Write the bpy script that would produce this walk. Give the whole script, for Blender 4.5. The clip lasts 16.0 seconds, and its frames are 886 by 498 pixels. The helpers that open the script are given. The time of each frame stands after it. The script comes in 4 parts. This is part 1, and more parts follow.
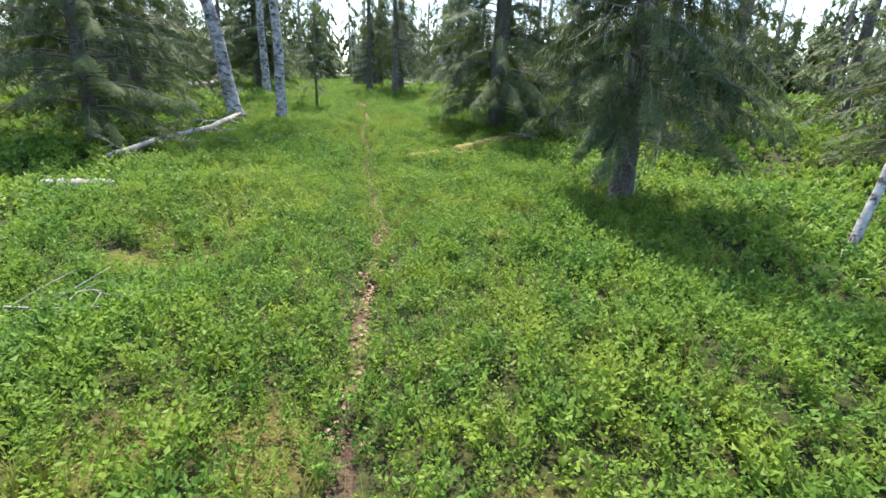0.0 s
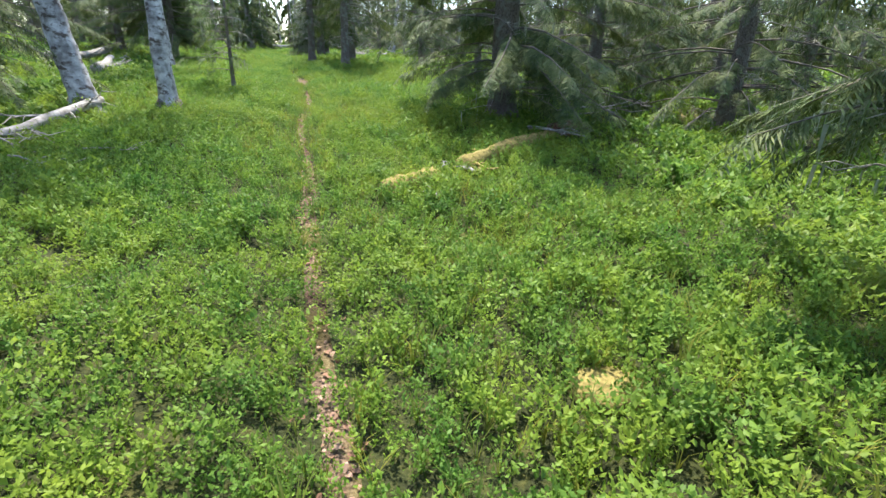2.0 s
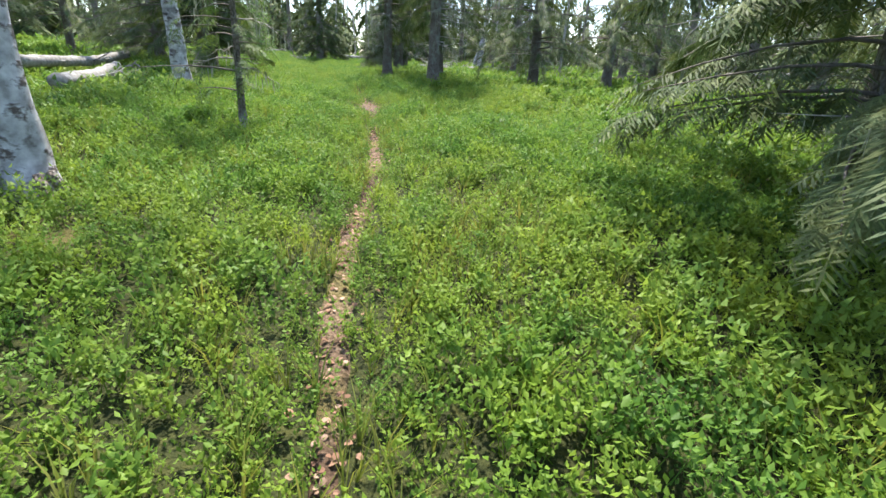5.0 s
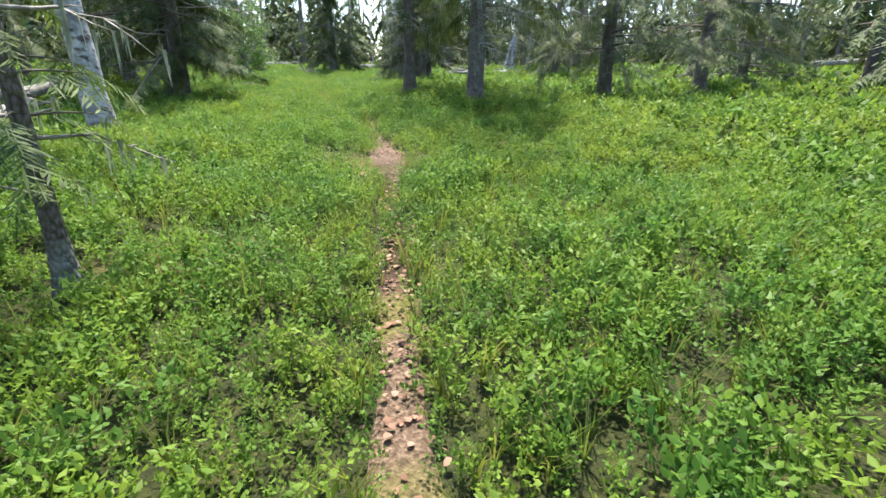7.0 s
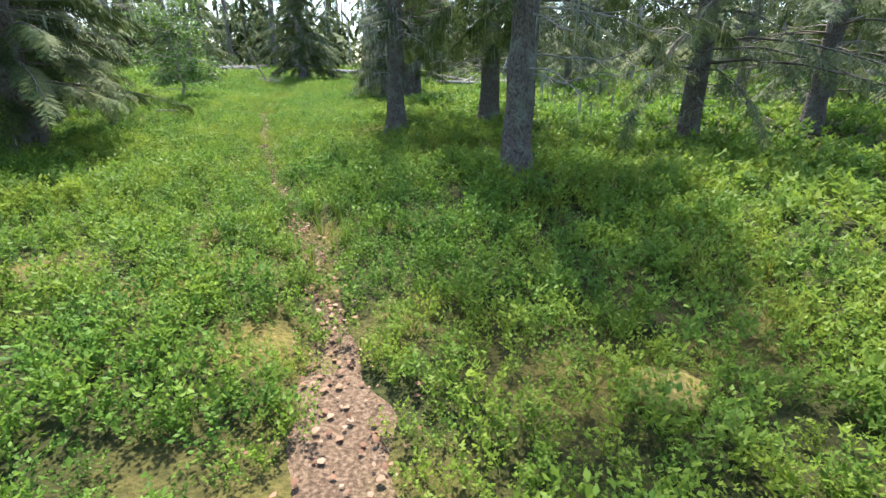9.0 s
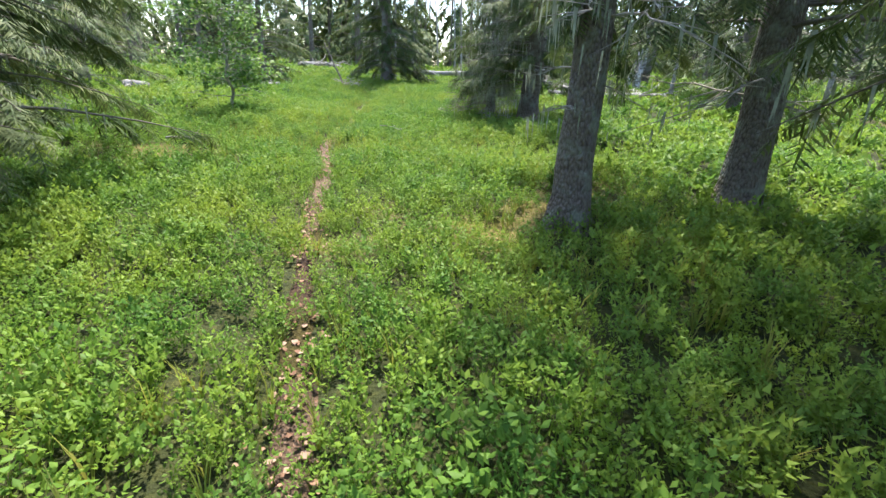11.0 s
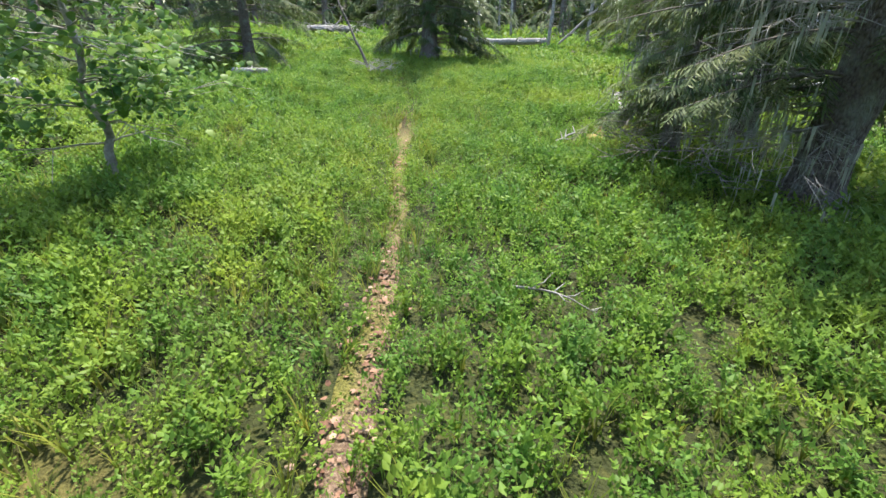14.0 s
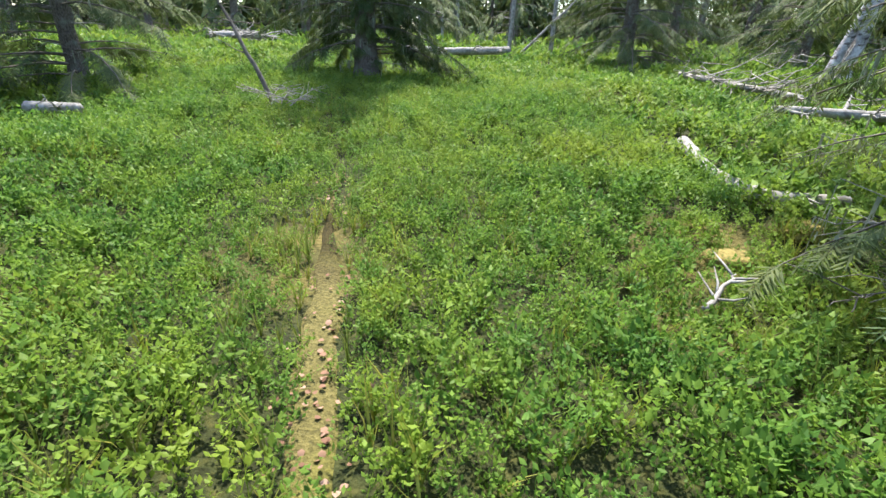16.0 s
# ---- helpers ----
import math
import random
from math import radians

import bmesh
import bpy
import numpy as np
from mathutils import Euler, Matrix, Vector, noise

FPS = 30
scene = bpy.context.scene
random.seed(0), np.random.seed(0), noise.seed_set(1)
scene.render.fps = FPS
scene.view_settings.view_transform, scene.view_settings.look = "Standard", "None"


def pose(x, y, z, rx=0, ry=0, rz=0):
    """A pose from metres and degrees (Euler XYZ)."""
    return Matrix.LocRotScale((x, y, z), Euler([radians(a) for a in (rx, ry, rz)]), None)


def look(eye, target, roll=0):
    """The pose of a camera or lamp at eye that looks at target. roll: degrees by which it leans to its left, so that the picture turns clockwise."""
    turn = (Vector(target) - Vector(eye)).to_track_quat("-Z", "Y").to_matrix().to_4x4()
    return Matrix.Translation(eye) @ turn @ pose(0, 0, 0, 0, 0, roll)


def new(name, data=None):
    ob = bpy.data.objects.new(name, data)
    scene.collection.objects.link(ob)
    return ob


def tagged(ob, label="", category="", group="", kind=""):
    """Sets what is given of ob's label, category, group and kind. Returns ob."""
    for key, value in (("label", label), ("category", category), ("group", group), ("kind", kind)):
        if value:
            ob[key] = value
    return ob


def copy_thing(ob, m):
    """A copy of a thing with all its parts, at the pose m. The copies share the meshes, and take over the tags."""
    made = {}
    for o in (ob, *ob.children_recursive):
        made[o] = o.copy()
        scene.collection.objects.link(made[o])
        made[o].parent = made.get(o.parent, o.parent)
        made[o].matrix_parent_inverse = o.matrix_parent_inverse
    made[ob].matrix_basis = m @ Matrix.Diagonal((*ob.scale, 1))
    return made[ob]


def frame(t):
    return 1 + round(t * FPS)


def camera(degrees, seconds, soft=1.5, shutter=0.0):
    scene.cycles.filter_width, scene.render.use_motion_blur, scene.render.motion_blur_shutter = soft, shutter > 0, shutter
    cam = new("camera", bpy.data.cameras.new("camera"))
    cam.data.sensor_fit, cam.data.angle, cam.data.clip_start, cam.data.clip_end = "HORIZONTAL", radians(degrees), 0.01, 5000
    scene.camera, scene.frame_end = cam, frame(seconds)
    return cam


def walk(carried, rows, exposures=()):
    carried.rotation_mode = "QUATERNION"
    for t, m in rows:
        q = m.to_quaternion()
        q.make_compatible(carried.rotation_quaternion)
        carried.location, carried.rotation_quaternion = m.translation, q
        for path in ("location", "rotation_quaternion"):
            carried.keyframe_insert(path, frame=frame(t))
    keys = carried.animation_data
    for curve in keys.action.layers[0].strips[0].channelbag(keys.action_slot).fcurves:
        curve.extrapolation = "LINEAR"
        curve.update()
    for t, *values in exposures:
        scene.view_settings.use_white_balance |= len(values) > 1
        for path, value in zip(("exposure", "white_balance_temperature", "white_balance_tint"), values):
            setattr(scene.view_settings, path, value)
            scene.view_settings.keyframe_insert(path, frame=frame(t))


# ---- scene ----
cam = camera(86.6, 16.0)
PATH = [
    (0.0, pose(0.000, 0.000, 1.500, 70.91, -2.39, 0.91)),
    (0.5, pose(-0.167, 1.065, 1.368, 71.51, -1.09, 0.41)),
    (1.0, pose(-0.296, 1.994, 1.394, 68.38, -1.40, -3.09)),
    (1.5, pose(-0.440, 3.074, 1.377, 68.79, -1.60, -2.29)),
    (2.0, pose(-0.577, 4.061, 1.411, 68.17, -2.11, -4.89)),
    (2.5, pose(-0.814, 4.903, 1.403, 67.89, -2.60, -2.29)),
    (3.0, pose(-1.124, 5.803, 1.344, 68.49, -0.49, -1.40)),
    (3.5, pose(-1.326, 6.659, 1.350, 70.40, -1.89, -0.19)),
    (6.0, pose(-1.738, 11.052, 1.458, 68.15, -1.16, 5.96)),
    (6.5, pose(-2.008, 11.883, 1.506, 67.85, 0.47, 7.98)),
    (7.0, pose(-2.130, 12.817, 1.564, 69.56, -0.23, 5.34)),
    (7.5, pose(-2.179, 13.792, 1.673, 67.32, -0.90, 0.19)),
    (8.0, pose(-2.356, 14.731, 1.837, 69.02, -1.55, 2.75)),
    (8.5, pose(-2.547, 15.685, 1.883, 68.32, -1.23, 2.73)),
    (9.0, pose(-2.787, 16.587, 1.985, 69.40, -0.33, 3.32)),
    (9.5, pose(-2.968, 17.536, 1.978, 68.16, -0.36, 5.29)),
    (10.0, pose(-3.286, 18.510, 2.018, 69.53, -2.32, 8.09)),
    (12.5, pose(-5.501, 22.955, 2.332, 67.16, 0.64, 15.84)),
    (13.0, pose(-5.877, 23.898, 2.315, 65.46, 0.03, 16.14)),
    (13.5, pose(-6.206, 24.782, 2.339, 63.12, -2.04, 13.12)),
    (14.0, pose(-6.620, 25.684, 2.415, 64.64, -1.85, 14.42)),
    (14.5, pose(-6.956, 26.565, 2.467, 66.60, 0.07, 12.14)),
    (15.0, pose(-7.216, 27.387, 2.455, 67.27, 0.19, 10.24)),
    (15.5, pose(-7.487, 28.347, 2.401, 67.66, -0.41, 9.53)),
    (16.0, pose(-7.694, 29.237, 2.374, 65.62, -1.89, 7.02)),
]
EXPO = [(0.0, 1.58), (3.5, 1.75), (6.0, 1.65), (7.5, 1.72), (10.0, 1.75), (12.5, 1.95), (13.0, 1.95), (13.5, 1.8), (14.5, 1.7), (16.0, 1.65)]
walk(cam, PATH, EXPO)

# ---- light ----
SUN_EL, SUN_AZ = 66.0, -8.0      # degrees; azimuth from +y towards +x
world = bpy.data.worlds.new("sky_world")
scene.world = world
world.use_nodes = True
wn = world.node_tree.nodes
sky = wn.new("ShaderNodeTexSky")
sky.sky_type, sky.sun_disc = "NISHITA", False
sky.sun_elevation, sky.sun_rotation = radians(SUN_EL), radians(SUN_AZ)
sky.dust_density, sky.air_density = 1.0, 1.0
world.node_tree.links.new(sky.outputs[0], wn["Background"].inputs[0])
wn["Background"].inputs[1].default_value = 0.15
sun_data = bpy.data.lights.new("sun", "SUN")
sun_data.energy, sun_data.angle, sun_data.color = 3.5, radians(2.5), (1.0, 0.94, 0.84)
sun = new("sun", sun_data)
az, el = radians(SUN_AZ), radians(SUN_EL)
sun.matrix_world = look((0, 0, 0), (-math.sin(az) * math.cos(el), -math.cos(az) * math.cos(el), -math.sin(el)))

# ---- materials ----


class Nodes:
    """A small wrapper to write node materials line by line."""

    def __init__(self, name):
        self.mat = bpy.data.materials.new(name)
        self.mat.use_nodes = True
        self.t = self.mat.node_tree
        self.b = self.t.nodes["Principled BSDF"]
        self.out = self.t.nodes["Material Output"]
        self.geo = self.t.nodes.new("ShaderNodeNewGeometry")

    def put(self, kind, **inputs):
        n = self.t.nodes.new(kind)
        for k, v in inputs.items():
            self.feed(n, k.replace("_", " "), v)
        return n

    def feed(self, n, key, v):
        s = n.inputs[key]
        if isinstance(v, bpy.types.NodeSocket):
            self.t.links.new(v, s)
        else:
            s.default_value = v

    def noise(self, scale, detail=3.0, rough=0.55, stretch=None, local=False):
        src = self.geo.outputs["Position"]
        if local:
            src = self.put("ShaderNodeTexCoord").outputs["Object"]
        if stretch:
            m = self.put("ShaderNodeMapping", Vector=src, Scale=stretch)
            src = m.outputs[0]
        return self.put("ShaderNodeTexNoise", Vector=src, Scale=scale, Detail=detail, Roughness=rough).outputs[0]

    def ramp(self, fac, stops):
        n = self.put("ShaderNodeValToRGB", Fac=fac)
        e = n.color_ramp.elements
        while len(e) < len(stops):
            e.new(0.5)
        for el_, (p, c) in zip(e, stops):
            el_.position, el_.color = p, (*c, 1)
        return n.outputs[0]

    def mix(self, fac, a, b, mode="MIX"):
        n = self.t.nodes.new("ShaderNodeMix")
        n.data_type, n.blend_type = "RGBA", mode
        for s, v in ((n.inputs[0], fac), (n.inputs[6], a), (n.inputs[7], b)):
            if isinstance(v, bpy.types.NodeSocket):
                self.t.links.new(v, s)
            else:
                s.default_value = v if isinstance(v, float) else (*v, 1)
        return n.outputs[2]

    def bump(self, height, strength, dist=0.02):
        n = self.put("ShaderNodeBump", Height=height, Strength=strength, Distance=dist)
        self.feed(self.b, "Normal", n.outputs[0])

    def done(self, color, rough=0.7, through_light=0.0, spec=0.3):
        self.feed(self.b, "Base Color", color)
        self.b.inputs["Roughness"].default_value = rough
        self.b.inputs["Specular IOR Level"].default_value = spec
        if through_light:
            tr = self.put("ShaderNodeBsdfTranslucent", Color=color)
            mx = self.put("ShaderNodeMixShader", Fac=through_light)
            self.t.links.new(self.b.outputs[0], mx.inputs[1])
            self.t.links.new(tr.outputs[0], mx.inputs[2])
            self.t.links.new(mx.outputs[0], self.out.inputs[0])
        return self.mat


def leaf_material(name, dark, mid, light, tint, clear=0.4, rough=0.45, patch=3.2):
    """Leaves that differ one by one, plant by plant and over wider patches."""
    n = Nodes(name)
    isl = n.geo.outputs["Random Per Island"]
    col = n.ramp(isl, [(0.0, dark), (0.45, mid), (1.0, light)])
    big = n.ramp(n.noise(0.55, 3.0), [(0.40, (0, 0, 0)), (0.62, (1, 1, 1))])
    col = n.mix(big, col, n.mix(0.55, col, tint))
    plant = n.ramp(n.noise(patch, 2.0), [(0.36, (0.66, 0.80, 0.90)), (0.5, (0.96, 0.98, 0.95)), (0.66, (1.20, 1.10, 0.92))])
    col = n.mix(1.0, col, plant, "MULTIPLY")
    return n.done(col, rough, clear, 0.2)


M_BILB = leaf_material("bilberry_leaf", (0.078, 0.160, 0.024), (0.140, 0.258, 0.037), (0.208, 0.335, 0.052), (0.258, 0.335, 0.050), 0.46, 0.5)
M_NEEDLE = leaf_material("spruce_needles", (0.036, 0.060, 0.020), (0.085, 0.125, 0.040), (0.165, 0.205, 0.072), (0.130, 0.165, 0.062), 0.25, 0.6)
M_BIRCHLEAF = leaf_material("broad_leaf", (0.070, 0.150, 0.030), (0.130, 0.240, 0.050), (0.240, 0.360, 0.090), (0.150, 0.230, 0.060), 0.45)
M_FRESH = leaf_material("young_spruce_needles", (0.045, 0.085, 0.022), (0.085, 0.140, 0.035), (0.150, 0.210, 0.050), (0.120, 0.165, 0.045), 0.3, 0.55)


def ground_material():
    n = Nodes("forest_floor")
    a = n.put("ShaderNodeAttribute")
    a.attribute_name = "moss"
    fine = n.noise(38.0, 5.0)
    moss = n.ramp(fine, [(0.25, (0.06, 0.045, 0.014)), (0.5, (0.15, 0.125, 0.032)), (0.8, (0.30, 0.22, 0.08))])
    litter = n.ramp(n.noise(23.0, 6.0), [(0.25, (0.014, 0.016, 0.005)), (0.5, (0.034, 0.042, 0.010)), (0.68, (0.070, 0.072, 0.018)), (0.85, (0.13, 0.085, 0.038))])
    n.bump(fine, 0.9, 0.03)
    return n.done(n.mix(a.outputs["Fac"], litter, moss), 0.9)


def path_material():
    n = Nodes("trodden_litter")
    fine = n.noise(60.0, 5.0)
    soil = n.ramp(fine, [(0.25, (0.045, 0.028, 0.017)), (0.5, (0.150, 0.098, 0.064)), (0.8, (0.36, 0.26, 0.18))])
    moss = n.ramp(fine, [(0.25, (0.055, 0.055, 0.014)), (0.7, (0.20, 0.185, 0.042))])
    m = n.ramp(n.noise(1.3, 2.0), [(0.50, (0, 0, 0)), (0.64, (1, 1, 1))])
    dark = n.ramp(n.noise(0.7, 2.0), [(0.38, (0.35, 0.3, 0.28)), (0.55, (1, 1, 1))])
    # the trail turns mossy in the last clearing
    far = n.put("ShaderNodeMapRange", Value=n.put("ShaderNodeSeparateXYZ", Vector=n.geo.outputs["Position"]).outputs[1], From_Min=27.0, From_Max=30.0, To_Max=0.75).outputs[0]
    m = n.mix(far, m, (1.0, 1.0, 1.0))
    n.bump(fine, 1.0, 0.02)
    return n.done(n.mix(1.0, n.mix(m, soil, moss), dark, "MULTIPLY"), 0.92)


def bark_material():
    n = Nodes("spruce_bark")
    plates = n.put("ShaderNodeTexVoronoi", Vector=n.put("ShaderNodeMapping", Vector=n.put("ShaderNodeTexCoord").outputs["Object"], Scale=(58.0, 58.0, 30.0)).outputs[0], Scale=1.0)
    d = plates.outputs["Distance"]
    col = n.ramp(d, [(0.0, (0.25, 0.21, 0.185)), (0.5, (0.175, 0.145, 0.125)), (0.9, (0.085, 0.065, 0.055))])
    lich = n.ramp(n.noise(7.0, 5.0), [(0.5, (0, 0, 0)), (0.68, (1, 1, 1))])
    col = n.mix(lich, col, (0.25, 0.26, 0.215))
    inv = n.put("ShaderNodeMath", Value=d)
    inv.operation = "MULTIPLY"
    inv.inputs[1].default_value = -1.0
    n.bump(inv.outputs[0], 1.0, 0.03)
    return n.done(col, 0.9)


def birch_material():
    n = Nodes("birch_bark")
    marks = n.ramp(n.noise(1.0, 4.0, 0.6, (8.0, 8.0, 15.0), True), [(0.52, (0, 0, 0)), (0.62, (1, 1, 1))])
    patch = n.ramp(n.noise(2.6, 4.0, 0.6, None, True), [(0.5, (0, 0, 0)), (0.6, (1, 1, 1))])
    base = n.ramp(n.noise(11.0, 6.0), [(0.35, (0.25, 0.235, 0.23)), (0.65, (0.60, 0.58, 0.58))])
    col = n.mix(marks, base, (0.11, 0.085, 0.075))
    col = n.mix(n.mix(0.5, patch, marks, "MULTIPLY"), col, (0.05, 0.04, 0.036))
    n.bump(marks, 0.6, 0.01)
    return n.done(col, 0.65)


def plain_material(name, a, b, scale, rough=0.85, stretch=None, clear=0.0, bump=0.5):
    n = Nodes(name)
    f = n.noise(scale, 5.0, 0.6, stretch, stretch is not None)
    n.bump(f, bump, 0.015)
    return n.done(n.ramp(f, [(0.3, a), (0.7, b)]), rough, clear)


M_GROUND = ground_material()
M_PATH = path_material()
M_BARK = bark_material()
M_BIRCH = birch_material()
M_DEAD = plain_material("weathered_dead_wood", (0.14, 0.125, 0.11), (0.43, 0.41, 0.38), 14.0)
M_TWIG = plain_material("grey_dead_twigs", (0.16, 0.14, 0.12), (0.44, 0.41, 0.37), 20.0)
M_LIMB = plain_material("spruce_limbs", (0.07, 0.058, 0.048), (0.20, 0.175, 0.15), 18.0)
M_LICHEN = plain_material("beard_lichen", (0.22, 0.24, 0.17), (0.40, 0.42, 0.32), 12.0, 0.9, None, 0.35)
M_MOSS = plain_material("golden_moss", (0.13, 0.105, 0.03), (0.36, 0.29, 0.095), 30.0, 0.95, None, 0.0, 1.0)
M_FUNGUS = plain_material("bracket_fungus", (0.45, 0.40, 0.33), (0.78, 0.74, 0.66), 18.0, 0.8)
M_SNAG = plain_material("grey_brown_dead_twigs", (0.10, 0.085, 0.07), (0.30, 0.275, 0.24), 20.0)
M_ROT = plain_material("rotten_wood", (0.09, 0.045, 0.03), (0.26, 0.14, 0.09), 22.0)
M_STONE = plain_material("grey_stone", (0.20, 0.20, 0.20), (0.42, 0.41, 0.40), 16.0)


def litter_material():
    n = Nodes("dead_leaf")
    r = n.put("ShaderNodeObjectInfo").outputs["Random"]
    col = n.ramp(r, [(0.0, (0.16, 0.08, 0.05)), (0.6, (0.30, 0.17, 0.11)), (1.0, (0.40, 0.27, 0.20))])
    return n.done(n.mix(n.noise(70.0, 3.0), n.mix(0.5, col, (0.18, 0.10, 0.06)), col), 0.75, 0.15)


def litter_stuff_material():
    n = Nodes("dead_leaf_scatter")
    col = n.ramp(n.geo.outputs["Random Per Island"], [(0.0, (0.15, 0.075, 0.045)), (0.6, (0.30, 0.17, 0.11)), (1.0, (0.40, 0.27, 0.20))])
    return n.done(col, 0.8, 0.1)


M_DLEAF = litter_material()
M_DLEAVES = litter_stuff_material()

# ---- land ----
RNG = np.random.default_rng(7)
PROF_Y = [-3000, -60, -8, 0, 5.5, 7.5, 9.5, 11, 13, 15, 18, 20, 23, 26, 32, 35, 43, 60, 120, 3000]
PROF_Z = [-1.0, -0.5, 0.05, 0.12, 0.10, 0.06, 0.20, 0.38, 0.52, 0.64, 0.74, 0.90, 1.08, 1.15, 1.20, 1.42, 1.72, 2.0, 2.4, 3.0]
TRAIL = np.array([(-0.1, -9), (-0.2, -4), (-0.27, 0), (-0.34, 1.33), (-0.46, 2.26), (-0.57, 3.42), (-0.6, 4.6), (-0.78, 5.35), (-1.06, 6.5), (-1.4, 8.2),
                  (-1.55, 9.4), (-1.9, 10.6), (-2.17, 12.0), (-2.2, 13.0), (-2.35, 14.0), (-2.65, 15.3), (-2.85, 16.4), (-3.1, 17.5), (-3.4, 18.5),
                  (-3.75, 19.4), (-4.2, 20.2), (-4.7, 21.1), (-5.3, 22.3), (-6.0, 23.9), (-6.35, 24.9), (-6.75, 25.7), (-7.15, 26.5), (-7.35, 27.4),
                  (-7.6, 28.4), (-8.0, 29.6), (-8.4, 30.9), (-8.75, 32.0), (-9.2, 33.5), (-10.0, 37.0)])


def lattice(x, y, seed):
    """Smooth value noise, 0 to 1, on arrays."""
    xi, yi = np.floor(x).astype(np.int64), np.floor(y).astype(np.int64)
    fx, fy = x - xi, y - yi
    fx, fy = fx * fx * (3 - 2 * fx), fy * fy * (3 - 2 * fy)

    def h(a, b):
        v = (a * 374761393 + b * 668265263 + seed * 2147483647) & 0xFFFFFFFF
        v = ((v ^ (v >> 13)) * 1274126177) & 0xFFFFFFFF
        return ((v ^ (v >> 16)) & 0xFFFF) / 65535.0
    return (h(xi, yi) * (1 - fx) + h(xi + 1, yi) * fx) * (1 - fy) + (h(xi, yi + 1) * (1 - fx) + h(xi + 1, yi + 1) * fx) * fy


def trail_distance(x, y):
    """Distance to the trail and the place along it, on arrays."""
    best, along, run = np.full(np.shape(x), 1e9), np.zeros(np.shape(x)), 0.0
    for a, b in zip(TRAIL[:-1], TRAIL[1:]):
        d = b - a
        l2 = d @ d
        u = np.clip(((x - a[0]) * d[0] + (y - a[1]) * d[1]) / l2, 0, 1)
        q = np.hypot(x - a[0] - u * d[0], y - a[1] - u * d[1])
        along = np.where(q < best, run + u * math.sqrt(l2), along)
        best = np.minimum(best, q)
        run += math.sqrt(l2)
    return best, along


def half_width(along):
    wide = 0.13 * np.exp(-((along - 27.0) / 0.6) ** 2) + 0.05 * np.exp(-((along - 41.6) / 0.8) ** 2)
    return wide + 0.008 + 0.064 * lattice(along * 0.6, along * 0 + 3.3, 5) + 0.030 * lattice(along * 2.3, along * 0 + 9.1, 6)


def land(x, y):
    x, y = np.asarray(x, float), np.asarray(y, float)
    z = sum(np.interp(y + o, PROF_Y, PROF_Z) for o in (-1.2, -0.6, 0, 0.6, 1.2)) / 5
    d, _ = trail_distance(x, y)
    near = np.clip(d / 2.0, 0, 1)
    z = z + near * (0.26 * (lattice(x * 0.35, y * 0.35, 1) - 0.5) + 0.20 * (lattice(x * 0.95, y * 0.95, 2) - 0.5))
    return z - 0.05 * np.exp(-(d / 0.28) ** 2)


def at(x, y, up=0.0):
    return (x, y, float(land(np.array([x]), np.array([y]))[0]) + up)


def mossiness(x, y):
    """Where the shrubs thin out and the moss shows, 0 to 1."""
    v = 0.65 * lattice(x * 0.8 + 3, y * 0.8, 11) + 0.35 * lattice(x * 2.6, y * 2.6, 12)
    m = np.clip((v - 0.69) / 0.16, 0, 1) * np.clip(2.4 * lattice(x * 4.3, y * 4.3, 14) - 0.5, 0, 1)
    for cx, cy, r in ((-8.6, 25.1, 0.75), (-6.3, 32.2, 0.4), (-3.2, 17.3, 0.5), (-8.7, 31.6, 0.45), (-2.3, 18.3, 0.3), (-0.9, 1.4, 0.45)):
        m = np.maximum(m, np.clip(1.5 - np.hypot(x - cx, y - cy) / r, 0, 1) * np.clip(2.2 * lattice(x * 3.1, y * 3.1, 13) - 0.6, 0, 1))
    return m


# ---- mesh tools ----


def mesh_np(name, verts, faces, mat, smooth=False):
    """A mesh from arrays; faces is a list of int arrays of width 3 or 4."""
    me = bpy.data.meshes.new(name)
    verts = np.ascontiguousarray(verts, np.float32)
    faces = [f for f in faces if len(f)]
    loops = np.concatenate([f.ravel() for f in faces]).astype(np.int32)
    sizes = np.concatenate([np.full(len(f), f.shape[1]) for f in faces])
    starts = np.concatenate([[0], np.cumsum(sizes)[:-1]]).astype(np.int32)
    me.vertices.add(len(verts))
    me.vertices.foreach_set("co", verts.ravel())
    me.loops.add(len(loops))
    me.loops.foreach_set("vertex_index", loops)
    me.polygons.add(len(sizes))
    me.polygons.foreach_set("loop_start", starts)
    me.update(calc_edges=True)
    me.validate()
    if smooth:
        me.polygons.foreach_set("use_smooth", np.ones(len(me.polygons), bool))
    me.materials.append(mat)
    return me


